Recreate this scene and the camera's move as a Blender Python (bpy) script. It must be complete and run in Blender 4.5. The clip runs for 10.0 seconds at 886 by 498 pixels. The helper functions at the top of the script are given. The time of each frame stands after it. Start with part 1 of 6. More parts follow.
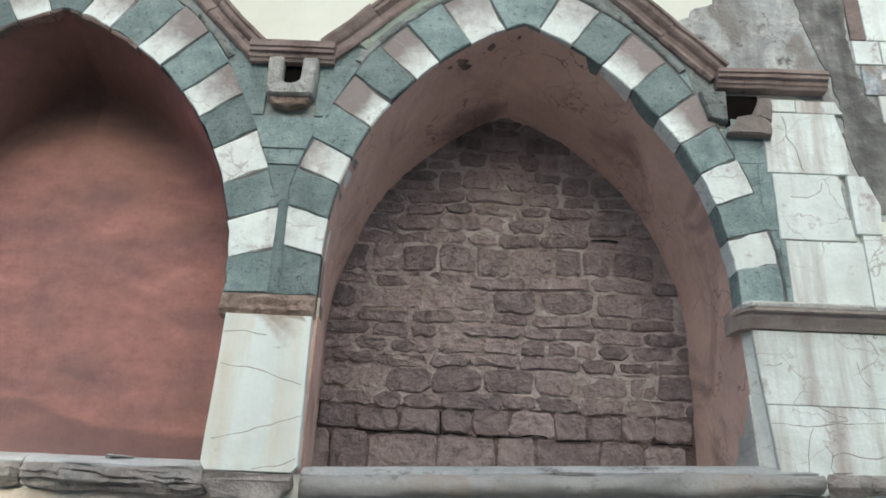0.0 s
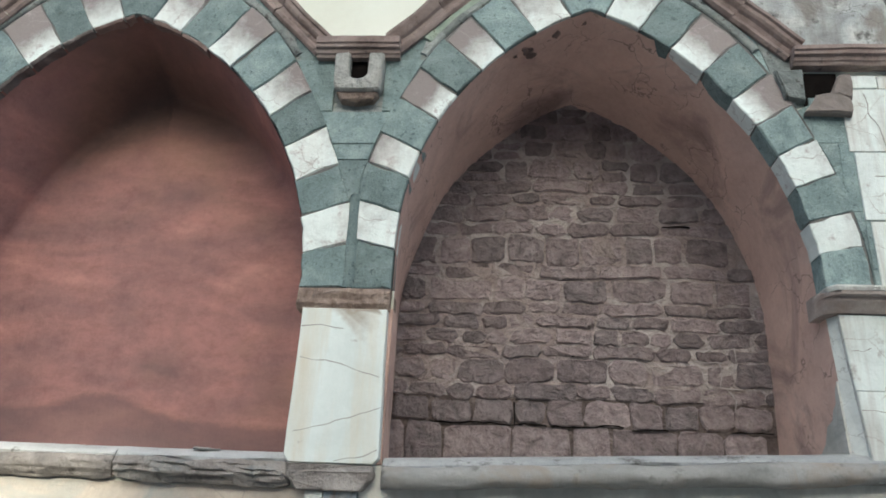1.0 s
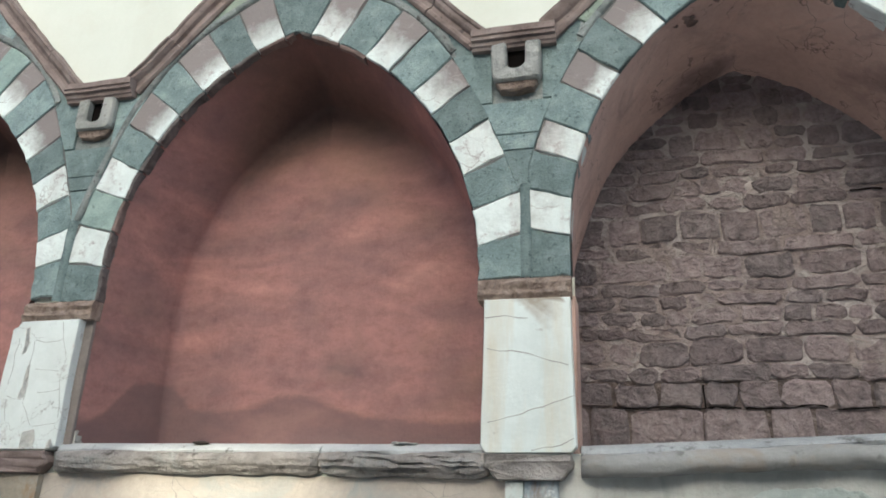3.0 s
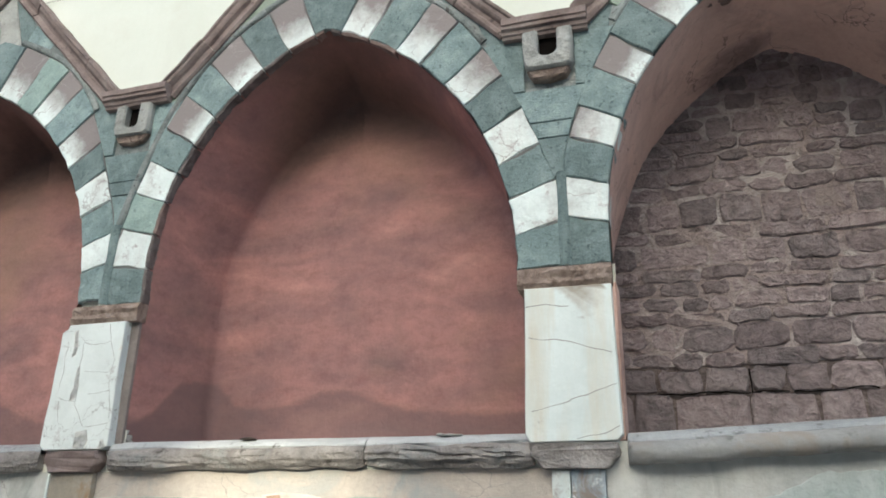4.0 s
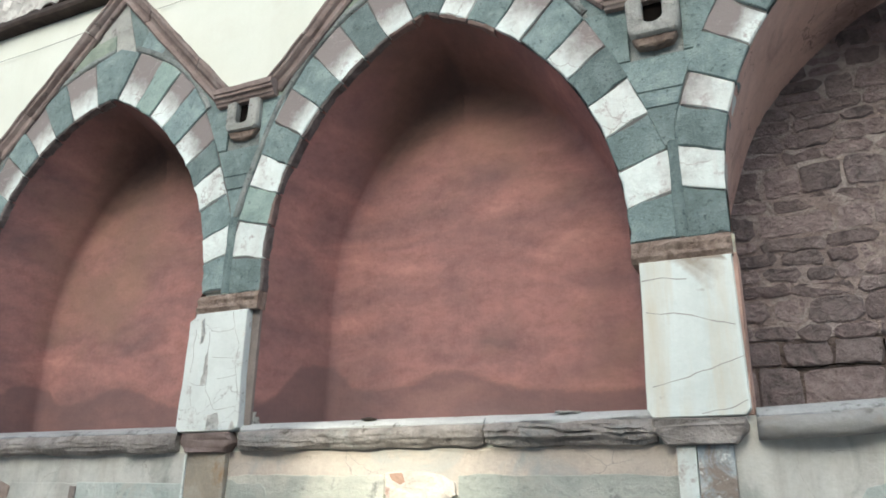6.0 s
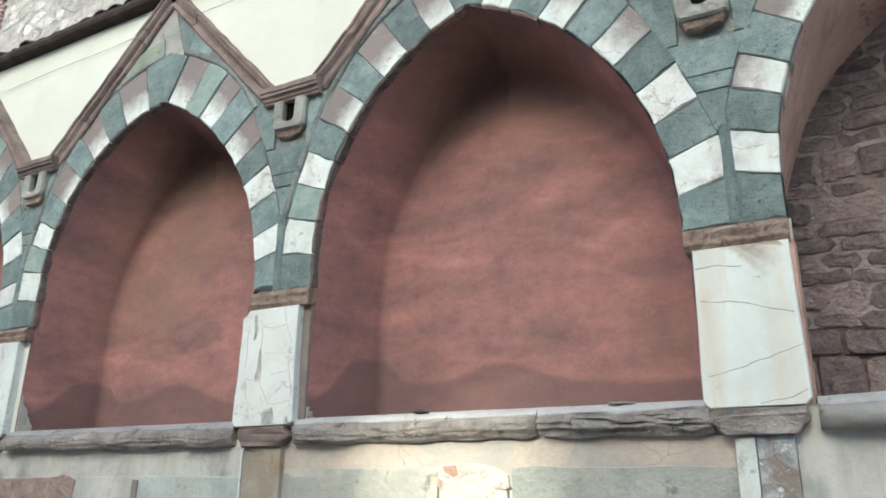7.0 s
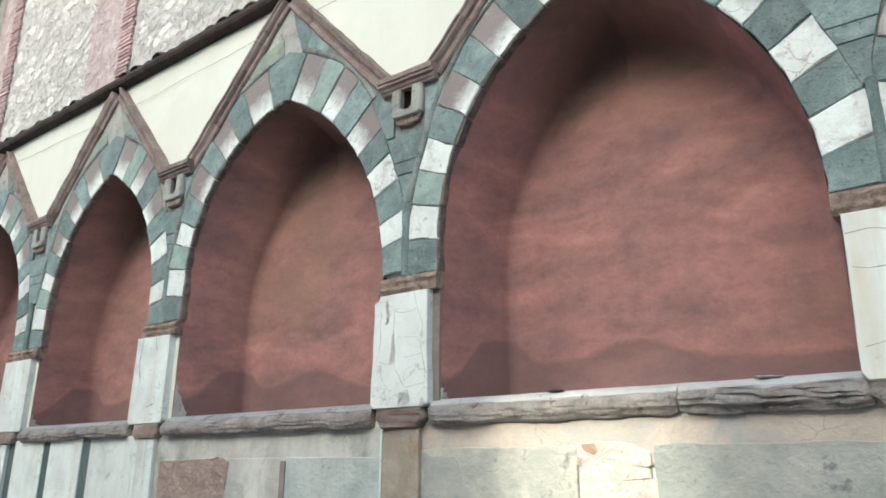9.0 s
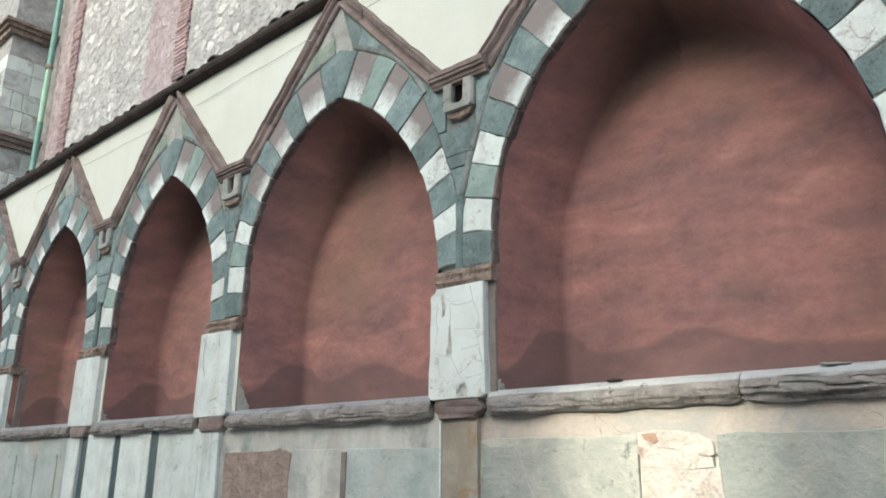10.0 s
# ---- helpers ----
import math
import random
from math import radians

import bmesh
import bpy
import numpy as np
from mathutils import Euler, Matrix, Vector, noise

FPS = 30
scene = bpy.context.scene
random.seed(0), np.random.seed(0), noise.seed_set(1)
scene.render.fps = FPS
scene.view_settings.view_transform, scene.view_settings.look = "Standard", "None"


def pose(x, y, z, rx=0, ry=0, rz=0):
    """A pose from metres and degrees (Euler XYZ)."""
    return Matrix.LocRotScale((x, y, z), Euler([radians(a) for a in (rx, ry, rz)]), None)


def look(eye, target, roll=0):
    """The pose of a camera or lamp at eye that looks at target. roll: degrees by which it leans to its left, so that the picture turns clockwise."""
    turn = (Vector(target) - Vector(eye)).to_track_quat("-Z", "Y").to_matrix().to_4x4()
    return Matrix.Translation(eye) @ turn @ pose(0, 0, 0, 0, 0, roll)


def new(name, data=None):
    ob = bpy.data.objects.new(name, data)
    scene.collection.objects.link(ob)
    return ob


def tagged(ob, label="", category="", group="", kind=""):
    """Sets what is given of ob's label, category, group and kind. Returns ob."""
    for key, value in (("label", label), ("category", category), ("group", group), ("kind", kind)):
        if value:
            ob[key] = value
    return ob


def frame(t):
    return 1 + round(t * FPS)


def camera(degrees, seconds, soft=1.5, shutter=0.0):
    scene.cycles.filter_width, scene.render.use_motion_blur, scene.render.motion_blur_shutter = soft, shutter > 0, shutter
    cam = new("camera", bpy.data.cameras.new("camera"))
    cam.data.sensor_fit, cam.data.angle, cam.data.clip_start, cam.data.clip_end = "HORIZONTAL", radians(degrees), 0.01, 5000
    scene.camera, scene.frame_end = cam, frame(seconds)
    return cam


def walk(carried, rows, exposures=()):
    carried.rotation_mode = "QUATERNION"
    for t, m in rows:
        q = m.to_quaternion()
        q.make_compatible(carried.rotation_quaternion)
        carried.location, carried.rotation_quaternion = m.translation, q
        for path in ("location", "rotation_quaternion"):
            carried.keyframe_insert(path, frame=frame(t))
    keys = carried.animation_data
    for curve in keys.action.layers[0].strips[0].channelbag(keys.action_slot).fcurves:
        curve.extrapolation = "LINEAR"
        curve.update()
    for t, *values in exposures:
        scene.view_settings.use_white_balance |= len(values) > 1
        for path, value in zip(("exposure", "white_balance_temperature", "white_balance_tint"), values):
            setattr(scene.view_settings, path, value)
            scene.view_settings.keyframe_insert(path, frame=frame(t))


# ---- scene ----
cam = camera(60.7, 10.0, soft=1.75)
PATH = [
    (0, (0.918, -3.666, 1.717), (0.882, -1.815, 2.474), 2.7),
    (0.5, (0.865, -3.663, 1.709), (0.759, -1.811, 2.457), 2.9),
    (1, (0.806, -3.666, 1.709), (0.637, -1.812, 2.441), 2.8),
    (1.5, (0.719, -3.679, 1.706), (0.527, -1.824, 2.43), 2.4),
    (2, (0.615, -3.677, 1.688), (0.344, -1.833, 2.414), 1.8),
    (2.5, (0.565, -3.674, 1.681), (0.162, -1.851, 2.399), 2.0),
    (4, (0.511, -3.675, 1.66), (-0.066, -1.89, 2.353), 0.9),
    (4.5, (0.489, -3.684, 1.664), (-0.135, -1.909, 2.342), 0.4),
    (5, (0.457, -3.694, 1.647), (-0.244, -1.944, 2.313), 0.4),
    (5.5, (0.434, -3.707, 1.647), (-0.326, -1.976, 2.3), 0.8),
    (7, (0.407, -3.711, 1.645), (-0.511, -2.047, 2.27), 0.8),
    (7.5, (0.386, -3.722, 1.651), (-0.599, -2.093, 2.264), 0.8),
    (8, (0.368, -3.739, 1.642), (-0.68, -2.146, 2.244), 0.5),
    (8.5, (0.35, -3.746, 1.635), (-0.757, -2.19, 2.228), 0.4),
    (9, (0.338, -3.762, 1.635), (-0.833, -2.247, 2.211), 0.5),
    (9.5, (0.338, -3.783, 1.628), (-0.895, -2.313, 2.194), 0.4),
    (10, (0.333, -3.803, 1.618), (-0.943, -2.368, 2.177), 0.4),
]
walk(cam, [(t, look(eye, target, roll)) for t, eye, target, roll in PATH], [(0.0, 0.60, 6200, 1.5), (4.0, 0.69, 6200, 1.5), (8.0, 0.75, 6200, 1.5), (9.0, 0.74, 6200, 1.5), (10.0, 0.56, 6200, 1.5)])

# ---- light ----
world = bpy.data.worlds.new("sky")
scene.world = world
world.use_nodes = True
SUN_EL, SUN_AZ = 36.0, 178.0         # degrees; a hazy sky, brightest over the street
wn = world.node_tree.nodes
sky = wn.new("ShaderNodeTexSky")
sky.sky_type = "NISHITA"
sky.sun_disc = False
sky.sun_elevation, sky.sun_rotation = radians(SUN_EL), radians(SUN_AZ)
sky.air_density, sky.dust_density = 1.0, 3.0
wn["Background"].inputs["Strength"].default_value = 0.15
world.node_tree.links.new(sky.outputs[0], wn["Background"].inputs["Color"])

sun_data = bpy.data.lights.new("sun", "SUN")
sun_data.energy, sun_data.angle, sun_data.color = 1.08, radians(88.0), (1.0, 0.985, 0.96)
sun = new("sun", sun_data)
sun_from = Vector((math.sin(radians(SUN_AZ)) * math.cos(radians(SUN_EL)), math.cos(radians(SUN_AZ)) * math.cos(radians(SUN_EL)), math.sin(radians(SUN_EL))))
sun.matrix_world = look(sun_from * 40, (0, 0, 0))

# added spot for sunlight thrown back onto the wall by an unseen window opposite
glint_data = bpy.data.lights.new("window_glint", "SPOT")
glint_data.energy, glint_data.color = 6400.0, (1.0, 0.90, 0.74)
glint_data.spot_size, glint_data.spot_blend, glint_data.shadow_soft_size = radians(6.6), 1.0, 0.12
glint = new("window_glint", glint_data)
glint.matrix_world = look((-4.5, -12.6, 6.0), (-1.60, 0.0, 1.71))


# ---- materials ----
def ramp(nt, fac, stops):
    r = nt.nodes.new("ShaderNodeValToRGB")
    while len(r.color_ramp.elements) < len(stops):
        r.color_ramp.elements.new(0.5)
    for e, (p, c) in zip(r.color_ramp.elements, stops):
        e.position, e.color = p, (*c, 1.0) if len(c) == 3 else c
    nt.links.new(fac, r.inputs[0])
    return r.outputs[0]


def noise_node(nt, vec, scale, detail=5.0, rough=0.6, distort=0.0):
    n = nt.nodes.new("ShaderNodeTexNoise")
    n.inputs["Scale"].default_value, n.inputs["Detail"].default_value = scale, detail
    n.inputs["Roughness"].default_value, n.inputs["Distortion"].default_value = rough, distort
    nt.links.new(vec, n.inputs["Vector"])
    return n.outputs["Fac"]


def mixed(nt, fac, a, b, mode="MIX"):
    m = nt.nodes.new("ShaderNodeMix")
    m.data_type, m.blend_type = "RGBA", mode
    for sock, v in ((m.inputs[0], fac), (m.inputs[6], a), (m.inputs[7], b)):
        if isinstance(v, (int, float)):
            sock.default_value = v
        elif isinstance(v, tuple):
            sock.default_value = (*v, 1.0)
        else:
            nt.links.new(v, sock)
    return m.outputs[2]


def mapped(nt, vec, scale):
    m = nt.nodes.new("ShaderNodeMapping")
    m.inputs["Scale"].default_value = scale
    nt.links.new(vec, m.inputs["Vector"])
    return m.outputs[0]


def surface(name, stops, scale=3.0, fine=40.0, rough=0.8, bump=0.3, depth=0.01, spots=None, streaks=None, cracks=None, vary=0.12, stain=None, patch=None, metal=0.0, fine_mix=0.35, damp=None, flat=1.0):
    """A weathered surface in world-sized noise: a colour ramp at the large scale, grain at the fine one, and what wear it has."""
    m = bpy.data.materials.new(name)
    m.use_nodes = True
    nt = m.node_tree
    bs = nt.nodes["Principled BSDF"]
    pos = nt.nodes.new("ShaderNodeNewGeometry").outputs["Position"]
    info = nt.nodes.new("ShaderNodeObjectInfo")
    shift = nt.nodes.new("ShaderNodeVectorMath")
    shift.operation = "MULTIPLY_ADD"
    comb = nt.nodes.new("ShaderNodeCombineXYZ")
    for i in range(3):
        nt.links.new(info.outputs["Random"], comb.inputs[i])
    nt.links.new(comb.outputs[0], shift.inputs[0])
    shift.inputs[1].default_value = (7.3, 3.1, 5.7) if vary > 0 else (0, 0, 0)
    nt.links.new(pos, shift.inputs[2])
    vec = shift.outputs[0]
    big = noise_node(nt, mapped(nt, vec, (1.0, 1.0, flat)), scale, 6.0, 0.62, 0.4)
    col = ramp(nt, big, stops)
    grain = noise_node(nt, vec, fine, 6.0, 0.7)
    col = mixed(nt, fine_mix, col, ramp(nt, grain, [(0.25, (0.35, 0.35, 0.35)), (0.75, (0.66, 0.66, 0.66))]), "OVERLAY")
    if patch:
        colour, sc, lo, hi = patch
        f = ramp(nt, noise_node(nt, mapped(nt, vec, (1.0, 1.0, flat)), sc, 7.0, 0.65, 0.8), [(lo, (0, 0, 0)), (hi, (1, 1, 1))])
        col = mixed(nt, f, col, colour)
    if streaks:
        colour, amount = streaks
        f = ramp(nt, noise_node(nt, mapped(nt, vec, (5.5, 5.5, 0.5)), 1.0, 5.0, 0.65), [(0.47, (0, 0, 0)), (0.68, (amount,) * 3)])
        col = mixed(nt, f, col, colour)
    if stain:
        att = nt.nodes.new("ShaderNodeAttribute")
        att.attribute_name = "stain"
        add = nt.nodes.new("ShaderNodeMath")
        add.operation = "MULTIPLY_ADD"
        nt.links.new(noise_node(nt, mapped(nt, vec, (1, 1, 1)), 9.0, 6.0, 0.7), add.inputs[0])
        add.inputs[1].default_value = 1.0
        nt.links.new(att.outputs["Fac"], add.inputs[2])
        f = ramp(nt, add.outputs[0], [(0.0, (0, 0, 0)), (1.0, (1, 1, 1))])
        rem = nt.nodes.new("ShaderNodeMapRange")
        rem.inputs[1].default_value, rem.inputs[2].default_value = 0.66, 1.28
        nt.links.new(add.outputs[0], rem.inputs[0])
        col = mixed(nt, rem.outputs[0], col, stain)
    if damp:
        level, colour = damp
        sep = nt.nodes.new("ShaderNodeSeparateXYZ")
        nt.links.new(pos, sep.inputs[0])
        wave = nt.nodes.new("ShaderNodeMath")
        wave.operation = "MULTIPLY_ADD"
        nt.links.new(noise_node(nt, mapped(nt, pos, (1.6, 1.6, 0.3)), 1.0, 3.0, 0.5), wave.inputs[0])
        wave.inputs[1].default_value = -0.9
        nt.links.new(sep.outputs[2], wave.inputs[2])
        tide = nt.nodes.new("ShaderNodeMapRange")
        tide.inputs[1].default_value, tide.inputs[2].default_value = level - 0.45 + 0.05, level - 0.45 - 0.05
        tide.inputs[3].default_value, tide.inputs[4].default_value = 0.0, 0.75
        nt.links.new(wave.outputs[0], tide.inputs[0])
        col = mixed(nt, tide.outputs[0], col, colour)
    if spots:
        colour, sc, lo, hi = spots
        f = ramp(nt, noise_node(nt, vec, sc, 4.0, 0.75), [(lo, (0, 0, 0)), (hi, (1, 1, 1))])
        col = mixed(nt, f, col, colour)
    height = grain
    if cracks:
        colour, sc, width = cracks
        v = nt.nodes.new("ShaderNodeTexVoronoi")
        v.feature = "DISTANCE_TO_EDGE"
        v.inputs["Scale"].default_value = sc
        warp = nt.nodes.new("ShaderNodeTexNoise")
        warp.inputs["Scale"].default_value = sc * 1.6
        warp.inputs["Detail"].default_value = 5
        nt.links.new(vec, warp.inputs["Vector"])
        wv = nt.nodes.new("ShaderNodeVectorMath")
        wv.operation = "MULTIPLY_ADD"
        nt.links.new(warp.outputs["Color"], wv.inputs[0])
        wv.inputs[1].default_value = (0.35, 0.35, 0.35)
        nt.links.new(mapped(nt, vec, (1.0, 1.0, 1.6)), wv.inputs[2])
        nt.links.new(wv.outputs[0], v.inputs["Vector"])
        line = ramp(nt, v.outputs["Distance"], [(0.0, (1, 1, 1)), (width, (0, 0, 0))])
        gate = ramp(nt, noise_node(nt, vec, 2.3, 3.0), [(0.46, (0, 0, 0)), (0.56, (1, 1, 1))])
        f = mixed(nt, 1.0, line, gate, "MULTIPLY")
        col = mixed(nt, f, col, colour)
    if vary > 0:
        hsv = nt.nodes.new("ShaderNodeHueSaturation")
        rng = nt.nodes.new("ShaderNodeMapRange")
        rng.inputs[3].default_value, rng.inputs[4].default_value = 1.0 - vary, 1.0 + vary
        nt.links.new(info.outputs["Random"], rng.inputs[0])
        nt.links.new(rng.outputs[0], hsv.inputs["Value"])
        nt.links.new(col, hsv.inputs["Color"])
        col = hsv.outputs[0]
    nt.links.new(col, bs.inputs["Base Color"])
    bs.inputs["Roughness"].default_value, bs.inputs["Metallic"].default_value = rough, metal
    bs.inputs["Specular IOR Level"].default_value = 0.3
    b1 = nt.nodes.new("ShaderNodeBump")
    b1.inputs["Strength"].default_value, b1.inputs["Distance"].default_value = bump, depth
    nt.links.new(height, b1.inputs["Height"])
    b2 = nt.nodes.new("ShaderNodeBump")
    b2.inputs["Strength"].default_value, b2.inputs["Distance"].default_value = bump * 0.8, depth * 3
    nt.links.new(big, b2.inputs["Height"])
    nt.links.new(b1.outputs[0], b2.inputs["Normal"])
    nt.links.new(b2.outputs[0], bs.inputs["Normal"])
    return m


def red_plaster():
    """Old terracotta-red limewash: horizontal smears, mottling, damp, and sooty smudges with painted shade, as they lie
    on the mesh.
    """
    m = bpy.data.materials.new("red_plaster")
    m.use_nodes = True
    nt = m.node_tree
    bs = nt.nodes["Principled BSDF"]
    pos = nt.nodes.new("ShaderNodeNewGeometry").outputs["Position"]

    def attribute(name, noise_out, gain, lo, hi):
        att = nt.nodes.new("ShaderNodeAttribute")
        att.attribute_name = name
        add = nt.nodes.new("ShaderNodeMath")
        add.operation = "MULTIPLY_ADD"
        nt.links.new(noise_out, add.inputs[0])
        add.inputs[1].default_value = gain
        nt.links.new(att.outputs["Fac"], add.inputs[2])
        rng_ = nt.nodes.new("ShaderNodeMapRange")
        rng_.interpolation_type = "SMOOTHSTEP"
        rng_.inputs[1].default_value, rng_.inputs[2].default_value = lo, hi
        nt.links.new(add.outputs[0], rng_.inputs[0])
        return rng_.outputs[0]

    wash = noise_node(nt, mapped(nt, pos, (1.0, 1.0, 2.4)), 1.5, 5.0, 0.55, 0.3)
    mottle = noise_node(nt, mapped(nt, pos, (1.0, 1.0, 1.4)), 8.0, 8.0, 0.72, 0.2)
    grain = noise_node(nt, pos, 34.0, 6.0, 0.7)
    wrinkle = noise_node(nt, mapped(nt, pos, (3.0, 3.0, 1.0)), 9.0, 4.0, 0.6, 1.2)
    col = ramp(nt, wash, [(0.30, (0.23, 0.137, 0.13)), (0.45, (0.305, 0.165, 0.153)), (0.57, (0.38, 0.194, 0.173)), (0.70, (0.48, 0.255, 0.217))])
    col = mixed(nt, 0.75, col, ramp(nt, mottle, [(0.30, (0.36, 0.35, 0.35)), (0.52, (0.5, 0.5, 0.5)), (0.72, (0.63, 0.61, 0.59))]), "OVERLAY")
    col = mixed(nt, 0.4, col, ramp(nt, grain, [(0.25, (0.38, 0.38, 0.38)), (0.75, (0.62, 0.62, 0.62))]), "OVERLAY")
    smear = ramp(nt, noise_node(nt, mapped(nt, pos, (1.0, 1.0, 1.5)), 2.3, 8.0, 0.66, 0.2), [(0.44, (0, 0, 0)), (0.68, (0.42, 0.42, 0.42))])
    col = mixed(nt, smear, col, (0.195, 0.122, 0.118))
    olive = ramp(nt, noise_node(nt, pos, 0.8, 4.0, 0.6), [(0.5, (0, 0, 0)), (0.68, (0.5, 0.5, 0.5))])
    col = mixed(nt, olive, col, (0.29, 0.185, 0.13))
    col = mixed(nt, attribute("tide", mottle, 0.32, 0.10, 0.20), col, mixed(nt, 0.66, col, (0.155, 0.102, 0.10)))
    # brown halo, then near-black: smudge and crown shade both put into the colour
    col = mixed(nt, attribute("soot_shade", mottle, 0.5, 0.26, 0.85), col, mixed(nt, 0.62, col, (0.185, 0.112, 0.078)))
    col = mixed(nt, attribute("soot_shade", mottle, 0.95, 0.48, 1.65), col, (0.095, 0.063, 0.055))
    nt.links.new(col, bs.inputs["Base Color"])
    bs.inputs["Roughness"].default_value = 0.9
    bs.inputs["Specular IOR Level"].default_value = 0.25
    last = None
    for out, strength, dist in ((grain, 0.4, 0.006), (wrinkle, 0.35, 0.012), (mottle, 0.35, 0.02)):
        bump = nt.nodes.new("ShaderNodeBump")
        bump.inputs["Strength"].default_value, bump.inputs["Distance"].default_value = strength, dist
        nt.links.new(out, bump.inputs["Height"])
        if last:
            nt.links.new(last, bump.inputs["Normal"])
        last = bump.outputs[0]
    nt.links.new(last, bs.inputs["Normal"])
    return m


M_RED = red_plaster()
M_ROSE = surface("rose_plaster", [(0.3, (0.53, 0.362, 0.304)), (0.7, (0.742, 0.528, 0.444))], 2.0, 30, 0.9, 0.35, 0.008, patch=((0.28, 0.195, 0.175), 1.6, 0.52, 0.72), cracks=((0.2, 0.14, 0.12), 3.0, 0.012), vary=0)
M_CREAM = surface("cream_plaster", [(0.3, (0.65, 0.665, 0.58)), (0.7, (0.74, 0.755, 0.68))], 0.9, 45, 0.85, 0.15, 0.004, streaks=((0.55, 0.53, 0.46), 0.12), patch=((0.64, 0.63, 0.54), 1.2, 0.55, 0.75), vary=0, fine_mix=0.14)
M_OLDPLASTER = surface("grey_weathered_plaster", [(0.3, (0.232, 0.244, 0.244)), (0.5, (0.403, 0.421, 0.415)), (0.7, (0.561, 0.561, 0.531))], 5.0, 35, 0.9, 0.7, 0.012,
                       spots=((0.10, 0.098, 0.092), 5.0, 0.57, 0.68), patch=((0.24, 0.225, 0.205), 2.4, 0.5, 0.62), streaks=((0.15, 0.14, 0.13), 0.6), cracks=((0.13, 0.12, 0.11), 3.5, 0.012), vary=0)
M_LOWER = surface("grey_plaster", [(0.28, (0.376, 0.390, 0.370)), (0.5, (0.542, 0.541, 0.505)), (0.72, (0.696, 0.680, 0.622))], 1.7, 35, 0.9, 0.5, 0.01,
                  patch=((0.29, 0.305, 0.28), 2.3, 0.52, 0.68), cracks=((0.32, 0.30, 0.27), 2.2, 0.006), streaks=((0.36, 0.335, 0.30), 0.5), vary=0)
M_MARBLE = surface("white_marble", [(0.3, (0.579, 0.625, 0.600)), (0.6, (0.733, 0.790, 0.764))], 4.0, 45, 0.6, 0.5, 0.006,
                   spots=((0.36, 0.31, 0.29), 7.0, 0.61, 0.74), streaks=((0.55, 0.49, 0.41), 0.45), cracks=((0.28, 0.26, 0.24), 6.0, 0.012), vary=0.06, fine_mix=0.32)
M_MAUVE = surface("stained_marble", [(0.3, (0.618, 0.665, 0.635)), (0.6, (0.753, 0.810, 0.779))], 5.0, 45, 0.7, 0.6, 0.008,
                  spots=((0.36, 0.31, 0.30), 8.0, 0.59, 0.72), cracks=((0.34, 0.31, 0.29), 2.6, 0.012), vary=0.06, streaks=((0.50, 0.455, 0.42), 0.4), stain=(0.245, 0.213, 0.205), fine_mix=0.34)
M_GREEN = surface("green_serpentine", [(0.3, (0.135, 0.18, 0.178)), (0.5, (0.198, 0.26, 0.255)), (0.7, (0.275, 0.342, 0.332))], 6.0, 85, 0.7, 1.0, 0.008,
                  spots=((0.08, 0.11, 0.112), 30.0, 0.57, 0.7), patch=((0.29, 0.36, 0.345), 9.0, 0.56, 0.75), vary=0.26, fine_mix=0.8)
M_GREYGREEN = surface("grey_green_stone", [(0.3, (0.15, 0.17, 0.163)), (0.55, (0.25, 0.27, 0.258)), (0.75, (0.36, 0.35, 0.335))], 7.0, 55, 0.85, 0.9, 0.012,
                      spots=((0.085, 0.08, 0.075), 18.0, 0.57, 0.68), vary=0.2, fine_mix=0.6)
M_BROWN = surface("brown_pietra_stone", [(0.3, (0.148, 0.111, 0.098)), (0.5, (0.234, 0.180, 0.162)), (0.75, (0.328, 0.275, 0.250))], 5.0, 45, 0.85, 0.6, 0.01,
                  spots=((0.10, 0.08, 0.075), 12.0, 0.6, 0.72), vary=0.15)
M_IMPOST = surface("crumbling_brown_stone", [(0.3, (0.135, 0.092, 0.072)), (0.5, (0.297, 0.224, 0.182)), (0.72, (0.446, 0.356, 0.299))], 9.0, 60, 0.9, 0.9, 0.02, vary=0.1)
M_LEDGE = surface("weathered_grey_ledge", [(0.3, (0.174, 0.157, 0.146)), (0.5, (0.297, 0.267, 0.246)), (0.72, (0.448, 0.409, 0.381))], 6.0, 45, 0.8, 0.9, 0.02,
                  spots=((0.10, 0.085, 0.075), 11.0, 0.58, 0.70), patch=((0.27, 0.27, 0.255), 3.0, 0.55, 0.66), vary=0.05)
# paler copy of the cement topping, with reflected light put into its colour
M_GLINTTOP = surface("glint_lit_topping", [(0.3, (0.363, 0.371, 0.371)), (0.7, (0.500, 0.507, 0.500))], 4.0, 45, 0.5, 0.6, 0.01, spots=((0.16, 0.155, 0.145), 9.0, 0.6, 0.68), vary=0)
M_CEMENT = surface("smooth_grey_cement", [(0.3, (0.206, 0.203, 0.195)), (0.7, (0.328, 0.320, 0.307))], 3.0, 50, 0.75, 0.5, 0.01, patch=((0.27, 0.235, 0.205), 3.5, 0.52, 0.66), spots=((0.11, 0.105, 0.095), 5.0, 0.58, 0.72), vary=0.03)
M_TOPPING = surface("pale_cement_topping", [(0.3, (0.253, 0.263, 0.266)), (0.7, (0.392, 0.399, 0.399))], 4.0, 45, 0.4, 0.5, 0.008, spots=((0.12, 0.118, 0.112), 7.0, 0.56, 0.68), vary=0.03)
M_JAMB = surface("grey_jamb_stone", [(0.3, (0.17, 0.145, 0.13)), (0.7, (0.29, 0.25, 0.228))], 5.0, 50, 0.85, 0.5, 0.01, vary=0.08)
